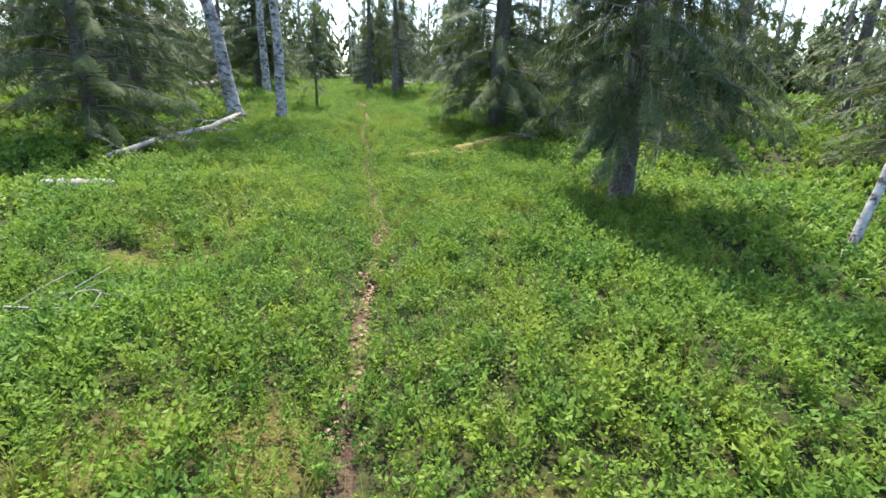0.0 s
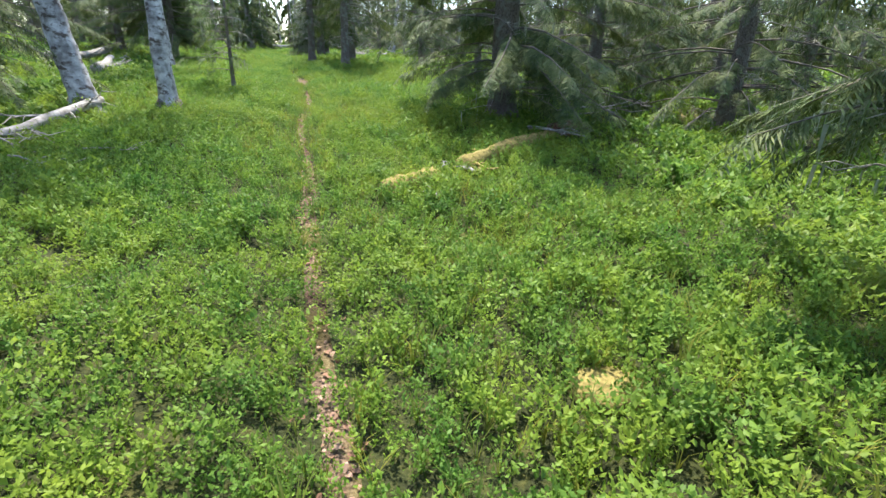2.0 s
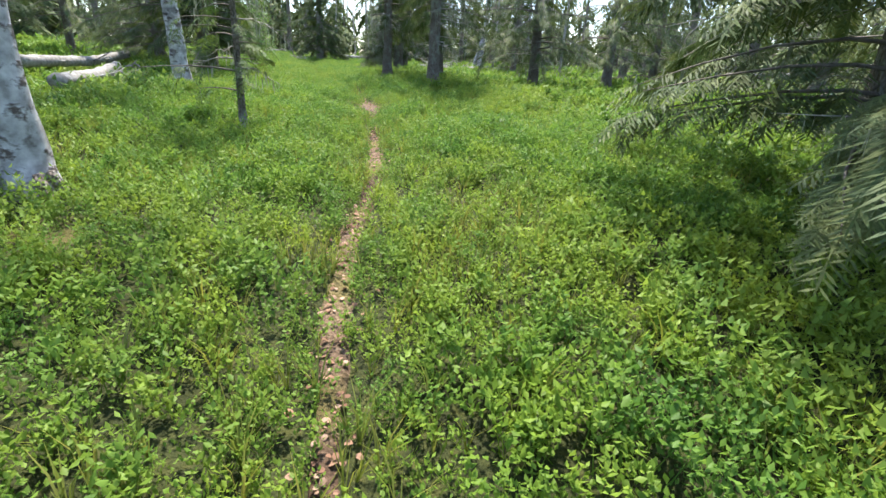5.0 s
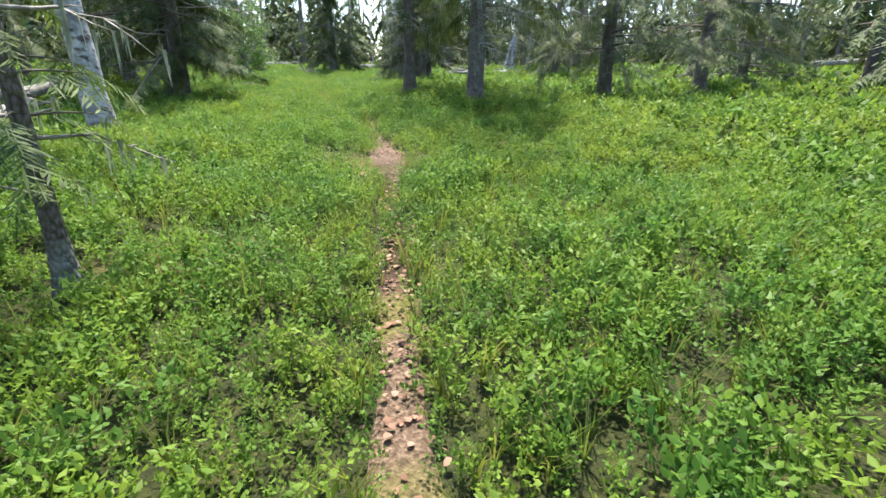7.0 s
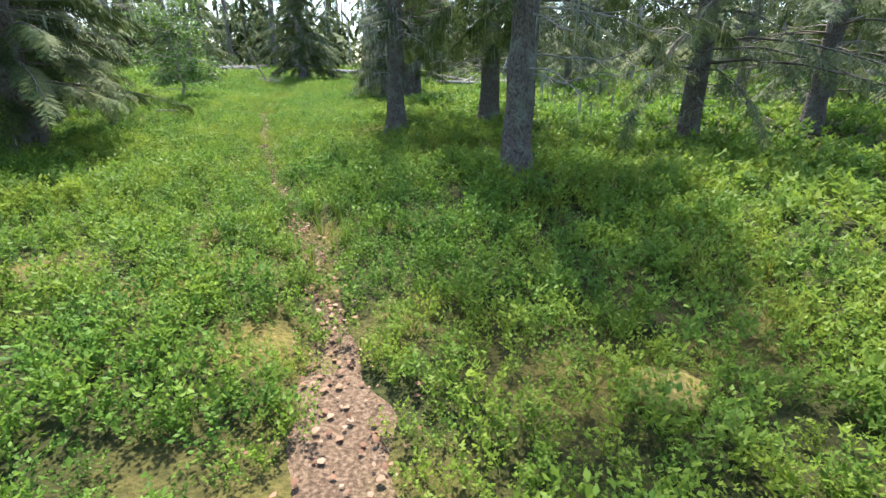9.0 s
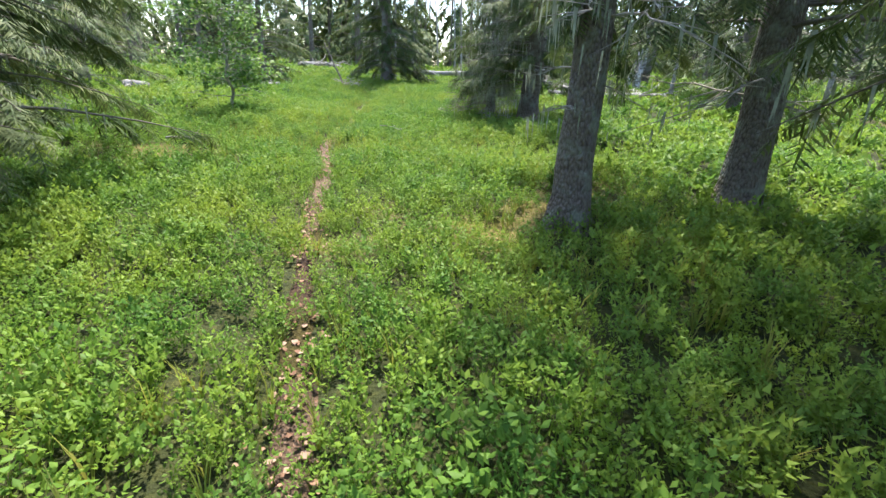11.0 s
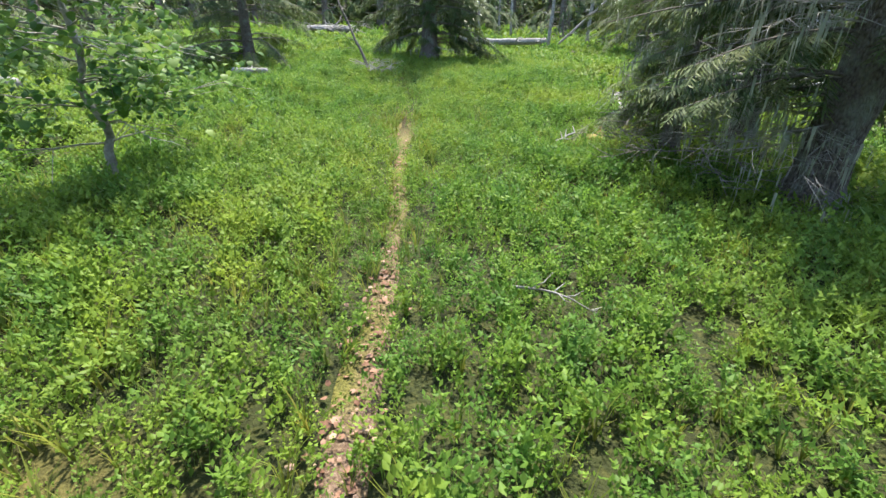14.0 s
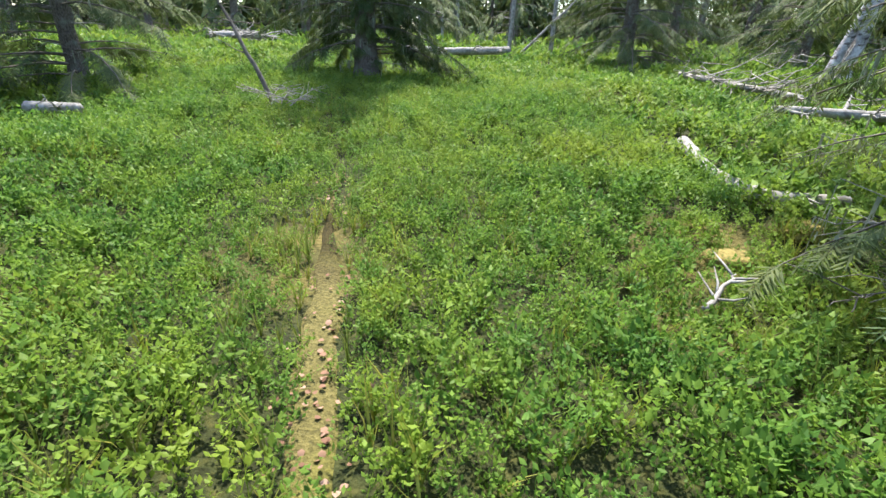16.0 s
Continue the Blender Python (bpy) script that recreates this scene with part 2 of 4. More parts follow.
class Geo:
    """Collects pieces of geometry for one mesh."""

    def __init__(self):
        self.v, self.t, self.q, self.n = [], [], [], 0

    def add(self, v, tris=None, quads=None):
        if tris is not None and len(tris):
            self.t.append(np.asarray(tris) + self.n)
        if quads is not None and len(quads):
            self.q.append(np.asarray(quads) + self.n)
        self.v.append(np.asarray(v, float))
        self.n += len(v)

    def tube(self, pts, radii, sides=5, cap=True, rough=0.0):
        pts, radii = np.asarray(pts, float), np.asarray(radii, float)
        tan = np.gradient(pts, axis=0)
        tan /= np.linalg.norm(tan, axis=1)[:, None] + 1e-9
        ref = np.where(np.abs(tan[:, 2:3]) > 0.8, [[1.0, 0, 0]], [[0, 0, 1.0]]) if np.abs(tan[:, 2]).max() - np.abs(tan[:, 2]).min() < 0.3 else np.tile([[0.83, 0.55, 0.05]], (len(pts), 1))
        a = np.cross(tan, ref)
        a /= np.linalg.norm(a, axis=1)[:, None] + 1e-9
        b = np.cross(tan, a)
        w = np.arange(sides) * 2 * np.pi / sides
        rr = radii[:, None] * np.ones(sides)
        if rough:
            rr = rr * (1 + rough * (RNG.random(rr.shape) - 0.5))
        v = pts[:, None] + rr[..., None] * (np.cos(w)[None, :, None] * a[:, None] + np.sin(w)[None, :, None] * b[:, None])
        i = np.arange((len(pts) - 1) * sides).reshape(-1, sides)
        j = np.roll(i, -1, axis=1)
        quads = np.stack([i, j, j + sides, i + sides], -1).reshape(-1, 4)
        v = v.reshape(-1, 3)
        tris = None
        if cap:
            k = len(v)
            v = np.vstack([v, pts[-1] + tan[-1] * radii[-1] * 0.4, pts[0] - tan[0] * radii[0] * 0.2])
            s = np.arange(sides)
            e = k - sides
            tris = np.vstack([np.stack([e + s, e + (s + 1) % sides, np.full(sides, k)], -1), np.stack([(s + 1) % sides, s, np.full(sides, k + 1)], -1)])
        self.add(v, tris, quads)

    def mesh(self, name, mat, smooth=False):
        faces = [np.concatenate(x) for x in (self.t, self.q) if x]
        return mesh_np(name, np.concatenate(self.v), faces, mat, smooth)


def scatter(protos, pos, yaw, tilt, size, pick=None, lean=None):
    """Copies of small prototype meshes, turned and scaled, as one vertex and one triangle array."""
    out_v, out_f, base = [], [], 0
    if pick is None:
        pick = RNG.integers(0, len(protos), len(pos))
    for k, (pv, pf) in enumerate(protos):
        s = np.nonzero(pick == k)[0]
        if not len(s):
            continue
        cy, sy, ct, st = np.cos(yaw[s]), np.sin(yaw[s]), np.cos(tilt[s]), np.sin(tilt[s])
        x, y, z = pv[:, 0][None], pv[:, 1][None], pv[:, 2][None]
        x2 = x * ct[:, None] + z * st[:, None]
        z2 = -x * st[:, None] + z * ct[:, None]
        v = np.stack([x2 * cy[:, None] - y * sy[:, None], x2 * sy[:, None] + y * cy[:, None], z2], -1) * size[s][:, None, None] + pos[s][:, None]
        f = pf[None] + (np.arange(len(s)) * len(pv))[:, None, None] + base
        out_v.append(v.reshape(-1, 3))
        out_f.append(f.reshape(-1, 3))
        base += len(s) * len(pv)
    return np.concatenate(out_v), np.concatenate(out_f)


def part(name, me, parent, label=""):
    ob = new(name, me)
    ob.parent = parent
    return tagged(ob, label)


def thing(name, where, label, category, group="", kind=""):
    ob = new(name)
    ob.empty_display_size = 0.2
    ob.location = where
    return tagged(ob, label, category, group, kind)


# ---- ground and trail ----


def axis(lo, hi, step, reach):
    core = np.arange(lo, hi + 1e-6, step)
    grow = step * np.cumsum(1.28 ** np.arange(1, 60))
    grow = grow[grow < reach]
    return np.concatenate([lo - grow[::-1], core, hi + grow])


gx, gy = axis(-15, 6, 0.18, 2500), axis(-2, 40, 0.18, 2500)
X, Y = np.meshgrid(gx, gy)
Zg = land(X.ravel(), Y.ravel())
idx = np.arange(X.size).reshape(X.shape)
quads = np.stack([idx[:-1, :-1], idx[:-1, 1:], idx[1:, 1:], idx[1:, :-1]], -1).reshape(-1, 4)
gm = mesh_np("ground", np.stack([X.ravel(), Y.ravel(), Zg], -1), [quads], M_GROUND, True)
gm.attributes.new("moss", "FLOAT", "POINT").data.foreach_set("value", mossiness(X.ravel(), Y.ravel()).astype(np.float32))
tagged(new("ground", gm), "mossy brown forest floor under the shrubs", "ground", kind="structure")

seg = np.linalg.norm(np.diff(TRAIL, axis=0), axis=1)
run = np.concatenate([[0], np.cumsum(seg)])
st = np.arange(0, run[-1], 0.09)
cx = np.convolve(np.pad(np.interp(st, run, TRAIL[:, 0]), 6, mode="edge"), np.ones(13) / 13, "valid")
cy = np.convolve(np.pad(np.interp(st, run, TRAIL[:, 1]), 6, mode="edge"), np.ones(13) / 13, "valid")
tx, ty = np.gradient(cx), np.gradient(cy)
ln = np.hypot(tx, ty)
nx, ny = -ty / ln, tx / ln
cols = np.linspace(-1, 1, 9)
hw = half_width(st)
ragged = np.where(cols[None] < 0, lattice(st * 4.1, st * 0 + 0.5, 23)[:, None], lattice(st * 3.7, st * 0 + 5.5, 24)[:, None])
spread = cols[None] * (0.55 + 0.9 * ragged) * ((hw + 0.025) * np.clip((33.0 - cy) / 2.0, 0.02, 1))[:, None]
px = cx[:, None] + nx[:, None] * spread
py = cy[:, None] + ny[:, None] * spread
pz = land(px.ravel(), py.ravel()).reshape(px.shape) + 0.022 - 0.03 * cols[None] ** 4 + 0.012 * (lattice(px * 9, py * 9, 21) - 0.5)
idx = np.arange(px.size).reshape(px.shape)
quads = np.stack([idx[:-1, :-1], idx[:-1, 1:], idx[1:, 1:], idx[1:, :-1]], -1).reshape(-1, 4)
path = tagged(new("path", mesh_np("path", np.stack([px.ravel(), py.ravel(), pz.ravel()], -1), [quads], M_PATH, True)),
              "narrow trodden footpath of brown leaf litter and moss", "footpath", kind="structure")

# ---- trees ----


def wander(n, amount, seed_z=0.0):
    w = np.cumsum(RNG.normal(0, amount, (n, 2)), axis=0)
    return w - w[0]


def spray_proto(pairs, droop, width, seed, blades=True):
    """A needled frond, 1 long, along +x and arching down: an axis with paired flat side shoots."""
    r = np.random.default_rng(seed)
    v, f = [], []
    ax = lambda s: np.array([s, 0.0, -droop * s * s])

    def shoot(a, tip, w):
        d = tip - a
        wide = np.array([-d[1], d[0], 0.0])
        wide *= w / (np.linalg.norm(wide) + 1e-6)
        m = a + d * 0.45
        k = len(v)
        if blades:
            v.extend([a, m + wide, tip, m - wide])
            f.extend([(k, k + 1, k + 2), (k, k + 2, k + 3)])
        else:
            v.extend([a + wide * 0.7, a - wide * 0.7, tip])
            f.append((k, k + 1, k + 2))

    for s0, s1 in ((0.0, 0.55), (0.5, 1.0)):
        shoot(ax(s0), ax(s1) + (0.03, 0, 0), width)
    for i in range(pairs * 2):
        s = 0.06 + 0.88 * (i // 2 + 0.7 * r.random()) / pairs
        side = 1 if i % 2 else -1
        long_ = (0.36 * (1 - 0.7 * s) + 0.10) * (0.7 + 0.6 * r.random())
        ang = radians(42 + 22 * r.random())
        a = ax(s)
        shoot(a, a + np.array([math.cos(ang) * long_, side * math.sin(ang) * long_, -long_ * (0.1 + 0.5 * r.random())]), width * (0.8 + 0.4 * r.random()))
    return np.array(v), np.array(f)


SPRAYS = [spray_proto(9, 0.25 + 0.15 * i, 0.023, i) for i in range(4)]
SPRAYS_COARSE = [spray_proto(4, 0.4 + 0.15 * i, 0.095, 20 + i, False) for i in range(3)]
SPRAYS_FAR = [spray_proto(3, 0.4 + 0.15 * i, 0.17, 40 + i, False) for i in range(3)]
STRAND = [(np.array([(0, -0.03, 0), (0, 0.03, 0), (0.02, 0.0, -0.55), (0.05, 0.03, -1.0)]), np.array([(0, 1, 2), (1, 3, 2)])),
          (np.array([(0, -0.05, 0), (0, 0.05, 0), (0.04, -0.02, -0.7), (-0.04, 0.05, -0.9)]), np.array([(0, 1, 2), (0, 1, 3)]))]


def trunk_geo(height, r0, lean, sides=14, rows=26, flare=0.55, bend=0.012, top=0.12):
    """A tapered trunk with a root flare; returns its mesh data and its centre line."""
    s = np.linspace(0, 1, rows) ** 1.8
    z = s * height - 0.12
    w = wander(rows, bend * r0 * 3)
    pts = np.stack([lean[0] * z + w[:, 0], lean[1] * z + w[:, 1], z], -1)
    rad = r0 * ((1 - s) * (1 - top) + top) * (1 + flare * np.exp(-np.maximum(z, 0) / 0.16))
    g = Geo()
    a = np.arange(sides) * 2 * np.pi / sides
    ridges = 1 + 0.16 * np.exp(-np.maximum(z, 0)[:, None] / 0.2) * np.sin(a[None] * 4 + r0 * 90) + 0.07 * (RNG.random((rows, sides)) - 0.5)
    v = pts[:, None] + np.stack([np.cos(a), np.sin(a), a * 0], -1)[None] * (rad[:, None] * ridges)[..., None]
    i = np.arange((rows - 1) * sides).reshape(-1, sides)
    j = np.roll(i, -1, axis=1)
    g.add(v.reshape(-1, 3), None, np.stack([i, j, j + sides, i + sides], -1).reshape(-1, 4))
    return g, pts


def spruce(x, y, r0=0.15, height=9.5, first=0.7, radius=2.0, dense=1.0, lichen=150, dead=14, lean=(0, 0), fine_to=3.8, split=True,
           label="", dead_side=None, dead_len=1.0, dead_forks=5, low_droop=0.5, young=False, sparse_low=1.0, name="spruce_tree", live_first=None, group="forest spruces", clear=1.6):
    base = at(x, y)
    tree = thing(name, base, label or "tall dark green spruce with drooping branches and grey lichen", "spruce tree", group)
    g, line = trunk_geo(height, r0, lean, 14 if split else 8, 26 if split else 12)
    part("trunk", g.mesh("trunk", M_BARK, True), tree, "rough grey-brown bark")
    limbs, pos, yaw, tilt, size, low = Geo(), [], [], [], [], []
    hang = []
    h = live_first if live_first else first
    while h < height * 0.985:
        u = (h - first) / (height - first)
        lo = h < fine_to
        count = max(2, int((5 if lo else 4) * dense * (sparse_low if lo and h < first + 0.8 else 1.0) + RNG.random()))
        for _ in range(count):
            a = RNG.random() * 2 * np.pi
            L = (radius * (1 - u) ** 0.8 * max(0.42, 1.0 - 0.16 * max(0.0, h - 1.8))) * (0.65 + 0.5 * RNG.random()) + 0.12
            while lo and L > 0.3 and trail_distance(np.array([x + math.cos(a) * L]), np.array([y + math.sin(a) * L]))[0][0] < clear:
                L *= 0.85
            up, drop = 0.15 + 0.25 * u, low_droop * (1 - 0.5 * u) * (0.7 + 0.6 * RNG.random())
            hb = h + 0.25 * (RNG.random() - 0.5)
            c = np.array([np.interp(hb, line[:, 2], line[:, 0]), np.interp(hb, line[:, 2], line[:, 1]), hb])
            s = np.linspace(0, 1, 5 if lo else 3)
            out = np.array([math.cos(a), math.sin(a), 0])
            side = np.array([-out[1], out[0], 0]) * RNG.normal(0, 0.12) * L
            pts = c + out * (L * s)[:, None] + side * (s * s)[:, None] + np.array([0, 0, 1]) * (L * (up * s - drop * s * s + 0.16 * drop * s ** 4))[:, None]
            lg = Geo() if lo and split else limbs
            lg.tube(pts, (0.005 + 0.0065 * L) * (1 - 0.85 * s), 4 if lo else 3, False)
            if lg is not limbs:
                part("limb", lg.mesh("limb", M_LIMB), tree)
            n = int((17.0 if lo else 2.4 if split else 2.8 if h < 5 else 1.8) * dense * (L + 0.25))
            q = 0.18 + 0.82 * RNG.random(n) ** 0.8
            p = np.stack([np.interp(q, s, pts[:, k]) for k in range(3)], -1)
            pos.append(p)
            yaw.append(a + RNG.choice([-1, 1], n) * (0.35 + 0.75 * RNG.random(n)) * (1.05 - q * 0.6))
            tilt.append(0.15 + 0.55 * RNG.random(n) * (0.5 + low_droop))
            size.append(((0.21 if lo else 0.62) + 0.18 * RNG.random(n)) * (1.1 - 0.35 * q) * (0.75 + 0.12 * min(L, 2.2)))
            low.append(np.full(n, lo))
            if lo and lichen:
                hang.append(p[RNG.random(n) < lichen / 900.0])
        h += (0.19 + 0.12 * RNG.random()) * (1.0 if lo else 1.4 if h < 5 else 2.4) * (0.7 if young else 1.0)
    if limbs.n:
        tagged(part("upper_growth", limbs.mesh("upper_growth", M_LIMB), tree), kind="stuff")
    pos, yaw, tilt, size, low = map(np.concatenate, (pos, yaw, tilt, size, low))
    v1, f1 = np.zeros((0, 3)), np.zeros((0, 3), int)
    for kinds, sel in ((SPRAYS, low), (SPRAYS_COARSE, ~low)):
        if sel.any():
            v2, f2 = scatter(kinds, pos[sel], yaw[sel], tilt[sel], size[sel])
            v1, f1 = np.concatenate([v1, v2]), np.concatenate([f1, f2 + len(v1)])
    tagged(part("crown", mesh_np("crown", v1, [f1], M_FRESH if young else M_NEEDLE), tree, "drooping needle foliage"), kind="stuff")
    for _ in range(dead):
        hb = first * 0.55 + RNG.random() * 1.6
        a = RNG.random() * 2 * np.pi if dead_side is None else dead_side + RNG.normal(0, 0.7)
        c = np.array([np.interp(hb, line[:, 2], line[:, 0]), np.interp(hb, line[:, 2], line[:, 1]), hb])
        L = (0.4 + RNG.random() * radius * 0.45) * dead_len
        while L > 0.25 and trail_distance(np.array([x + math.cos(a) * L]), np.array([y + math.sin(a) * L]))[0][0] < 1.1:
            L *= 0.85
        dtw = Geo()
        twig_into(dtw, c, a, L, 0.05 + 0.2 * RNG.random(), 0.008 if dead_forks > 6 else 0.011, hang, dead_forks)
        part("dead_branch", dtw.mesh("dead_branch", M_TWIG), tree, "bare grey dead branch")
    if hang and lichen:
        hp = np.concatenate(hang)
        hp = np.repeat(hp, 2, axis=0) + RNG.normal(0, 0.03, (len(hp) * 2, 3))
        v, f = scatter(STRAND, hp, RNG.random(len(hp)) * 6.28, np.zeros(len(hp)), 0.06 + 0.17 * RNG.random(len(hp)) ** 2)
        tagged(part("lichen", mesh_np("lichen", v, [f], M_LICHEN), tree, "pale grey-green beard lichen"), kind="stuff")
    return tree


def twig_into(g, c, a, L, drop, r, tips=None, forks=4, rise=0.05, sides=4):
    """A crooked bare branch with side twigs."""
    s = np.linspace(0, 1, 7)
    out = np.array([math.cos(a), math.sin(a), 0])
    kink = np.cumsum(RNG.normal(0, 0.045 * L, (7, 3)), axis=0) * s[:, None]
    pts = np.asarray(c) + out * (L * s)[:, None] + np.array([0, 0, 1]) * (L * (rise * s - drop * s * s))[:, None] + kink
    g.tube(pts, r * (1 - 0.8 * s), sides, True)
    for _ in range(forks):
        q = 0.25 + 0.7 * RNG.random()
        p = np.array([np.interp(q, s, pts[:, k]) for k in range(3)])
        b = a + RNG.choice([-1, 1]) * (0.5 + 0.7 * RNG.random())
        l2 = L * (0.2 + 0.3 * RNG.random())
        e = p + np.array([math.cos(b) * l2, math.sin(b) * l2, RNG.normal(-0.15, 0.25) * l2])
        m = (p + e) / 2 + RNG.normal(0, 0.06 * l2, 3)
        g.tube([p, m, e], [r * 0.45, r * 0.32, r * 0.12], 3, True)
        if tips is not None:
            tips.append(np.stack([m, e]))


def broad_leaf(seed):
    r = np.random.default_rng(seed)
    w = 0.36 + 0.1 * r.random()
    return (np.array([(0, 0, 0), (0.3, w, 0.10), (0.75, w * 0.75, 0.03), (1, 0, -0.12), (0.75, -w * 0.75, 0.03), (0.3, -w, 0.10)]),
            np.array([(0, 1, 5), (1, 2, 4), (1, 4, 5), (2, 3, 4)]))


LEAVES = [broad_leaf(i) for i in range(3)]


def birch(x, y, r0, height, lean, label, crown_from=4.0, leaves=1400, bend=0.03):
    tree = thing("birch_tree", at(x, y), label, "birch tree", "forest birches")
    g, line = trunk_geo(height, r0, lean, 18, 40, 0.45, bend)
    part("trunk", g.mesh("trunk", M_BIRCH, True), tree, "white birch bark with dark scars")
    foot = Geo()
    for k in range(5):
        a = k * 1.26 + RNG.random()
        p0 = np.array([math.cos(a) * r0 * 1.05, math.sin(a) * r0 * 1.05, 0.22])
        p1 = np.array([math.cos(a) * r0 * 1.7, math.sin(a) * r0 * 1.7, 0.03])
        foot.tube([p0, (p0 + p1) / 2 + (0, 0, -0.03), p1], [r0 * 0.2, r0 * 0.3, r0 * 0.14], 6)
    part("root_flare", foot.mesh("root_flare", M_BARK, True), tree, "dark cracked bark at the foot")
    limbs, pos = Geo(), []
    for _ in range(26):
        hb = crown_from + (height - crown_from) * RNG.random()
        c = np.array([np.interp(hb, line[:, 2], line[:, k]) for k in range(3)])
        a, L = RNG.random() * 6.28, (0.5 + RNG.random()) * (1 + 0.1 * (height - hb))
        s = np.linspace(0, 1, 4)
        pts = c + np.array([math.cos(a), math.sin(a), 0.6]) * (L * s)[:, None] - np.array([0, 0, 1]) * (0.45 * L * s * s)[:, None]
        limbs.tube(pts, 0.025 * (1 - 0.8 * s), 4, False)
        q = 0.2 + 0.8 * RNG.random(leaves // 26)
        pos.append(np.stack([np.interp(q, s, pts[:, k]) for k in range(3)], -1) + RNG.normal(0, 0.16, (len(q), 3)))
    part("limbs", limbs.mesh("limbs", M_LIMB), tree)
    pos = np.concatenate(pos)
    n = len(pos)
    v, f = scatter(LEAVES, pos, RNG.random(n) * 6.28, RNG.random(n) * 1.4, 0.09 + 0.07 * RNG.random(n))
    part("crown", mesh_np("crown", v, [f], M_BIRCHLEAF), tree)
    return tree


# spruces along the first stretch
spruce(2.19, 5.84, 0.14, 8.64, 1.25, 1.45, 1.45, 480, 26, (-0.01, 0.0), label="old spruce with lichen-hung branches and a bare foot", low_droop=0.55, clear=2.1)
spruce(1.22, 12.5, 0.24, 10.08, 0.6, 2.8, 1.3, 90, 22, (0.0, 0.0), label="broad dark spruce with dense branches sweeping near the ground", low_droop=0.42)
spruce(-6.6, 8.9, 0.13, 8.64, 0.75, 2.3, 1.15, 60, 16, label="dark spruce with spreading green lower branches", low_droop=0.35)
spruce(-8.0, 12.6, 0.15, 8.64, 0.7, 2.4, 1.0, 60, 12)
spruce(-10.2, 15.0, 0.15, 8.64, 0.6, 2.4, 0.8, 40, 8)
spruce(-11.0, 9.5, 0.15, 8.64, 0.5, 2.4, 0.8, 40, 8)
spruce(3.7, 14.9, 0.16, 8.64, 0.5, 2.0, 1.0, 120, 14, label="spruce with long grey lower branches beside the clearing", low_droop=0.4)
spruce(5.05, 12.04, 0.16, 8.64, 0.6, 2.4, 0.8, 150, 10)
spruce(7.5, 13.5, 0.16, 8.64, 0.6, 2.4, 0.7, 60, 8)
for x, y, r in ((9.3, 9.2, 2.4), (11.5, 12.4, 2.2), (8.2, 17.2, 2.3), (11.0, 6.4, 2.2), (6.2, 17.6, 2.0)):
    spruce(x, y, 0.14, 9.0, 0.55, r, 0.85, 80, 8)
spruce(-3.96, 14.56, 0.042, 3.6, 0.45, 0.8, 0.5, 100, 8, label="thin young spruce with sparse grey-green branches", young=True, low_droop=0.25, name="young_spruce")
# spruces of the middle stretch
spruce(-2.36, 20.98, 0.135, 10.08, 1.55, 1.9, 0.9, 300, 16, (-0.01, 0), label="straight spruce trunk with dead twigs low down", low_droop=0.5, dead_side=-0.2)
spruce(-3.9, 23.83, 0.135, 10.08, 1.5, 1.7, 0.9, 200, 14, label="straight spruce trunk with dead twigs low down")
spruce(-2.5, 24.6, 0.16, 10.08, 1.5, 2.0, 0.9, 260, 20, label="stout spruce trunk hung with lichen")
spruce(-4.5, 32.2, 0.14, 9.36, 1.2, 2.0, 0.7, 100, 8)
spruce(0.3, 23.6, 0.15, 9.36, 1.15, 2.4, 0.75, 700, 16, label="spruce with grey lichen-covered sweeping branches", low_droop=0.5)
spruce(2.6, 24.6, 0.15, 9.36, 1.1, 2.2, 0.75, 400, 10)
spruce(5.2, 28.2, 0.15, 9.36, 0.5, 2.4, 0.8, 100, 8)
spruce(-8.3, 22.3, 0.16, 9.36, 0.9, 3.2, 1.3, 70, 14, label="dark spreading spruce with a double trunk and deep shade", low_droop=0.38)
spruce(-8.95, 23.1, 0.14, 9.36, 1.0, 2.2, 0.8, 70, 8)
spruce(-14.2, 24.9, 0.12, 8.64, 1.1, 1.8, 0.7, 40, 6)
spruce(-14.9, 23.6, 0.10, 8.64, 1.1, 1.6, 0.7, 40, 6)
# spruces of the last clearing
spruce(-11.3, 24.9, 0.14, 7.92, 0.4, 1.9, 1.0, 80, 8, label="green spruce with branches reaching to the shrubs", low_droop=0.4)
spruce(-4.53, 30.1, 0.20, 9.36, 0.95, 1.75, 1.35, 420, 34, (0.05, 0), label="old spruce with a skirt of grey dead twigs", low_droop=0.38, dead_side=3.4, dead_len=1.15, dead_forks=12)
fungus_tree = spruce(-5.42, 31.5, 0.10, 7.2, 0.8, 0.85, 0.8, 200, 16, label="slender spruce bearing pale bracket fungi on its trunk", low_droop=0.5)


def bracket_fungus(tree, h, a, r, trunk_r):
    """A half-round shelf, domed above and flat below, grown into the bark."""
    bm = bmesh.new()
    bmesh.ops.create_icosphere(bm, subdivisions=3, radius=r)
    for v in bm.verts:
        k = 1 + 0.12 * noise.noise(v.co * (3 / r))
        v.co = Vector((v.co.x * k, v.co.y * k * 1.15, v.co.z * (0.42 if v.co.z > 0 else 0.14)))
    me = bpy.data.meshes.new("bracket_fungus")
    bm.to_mesh(me)
    bm.free()
    me.polygons.foreach_set("use_smooth", np.ones(len(me.polygons), bool))
    me.materials.append(M_FUNGUS)
    ob = part("bracket_fungus", me, tree, "pale cream bracket fungus")
    ob.matrix_basis = pose(math.cos(a) * trunk_r, math.sin(a) * trunk_r, h, 0, 0, math.degrees(a))


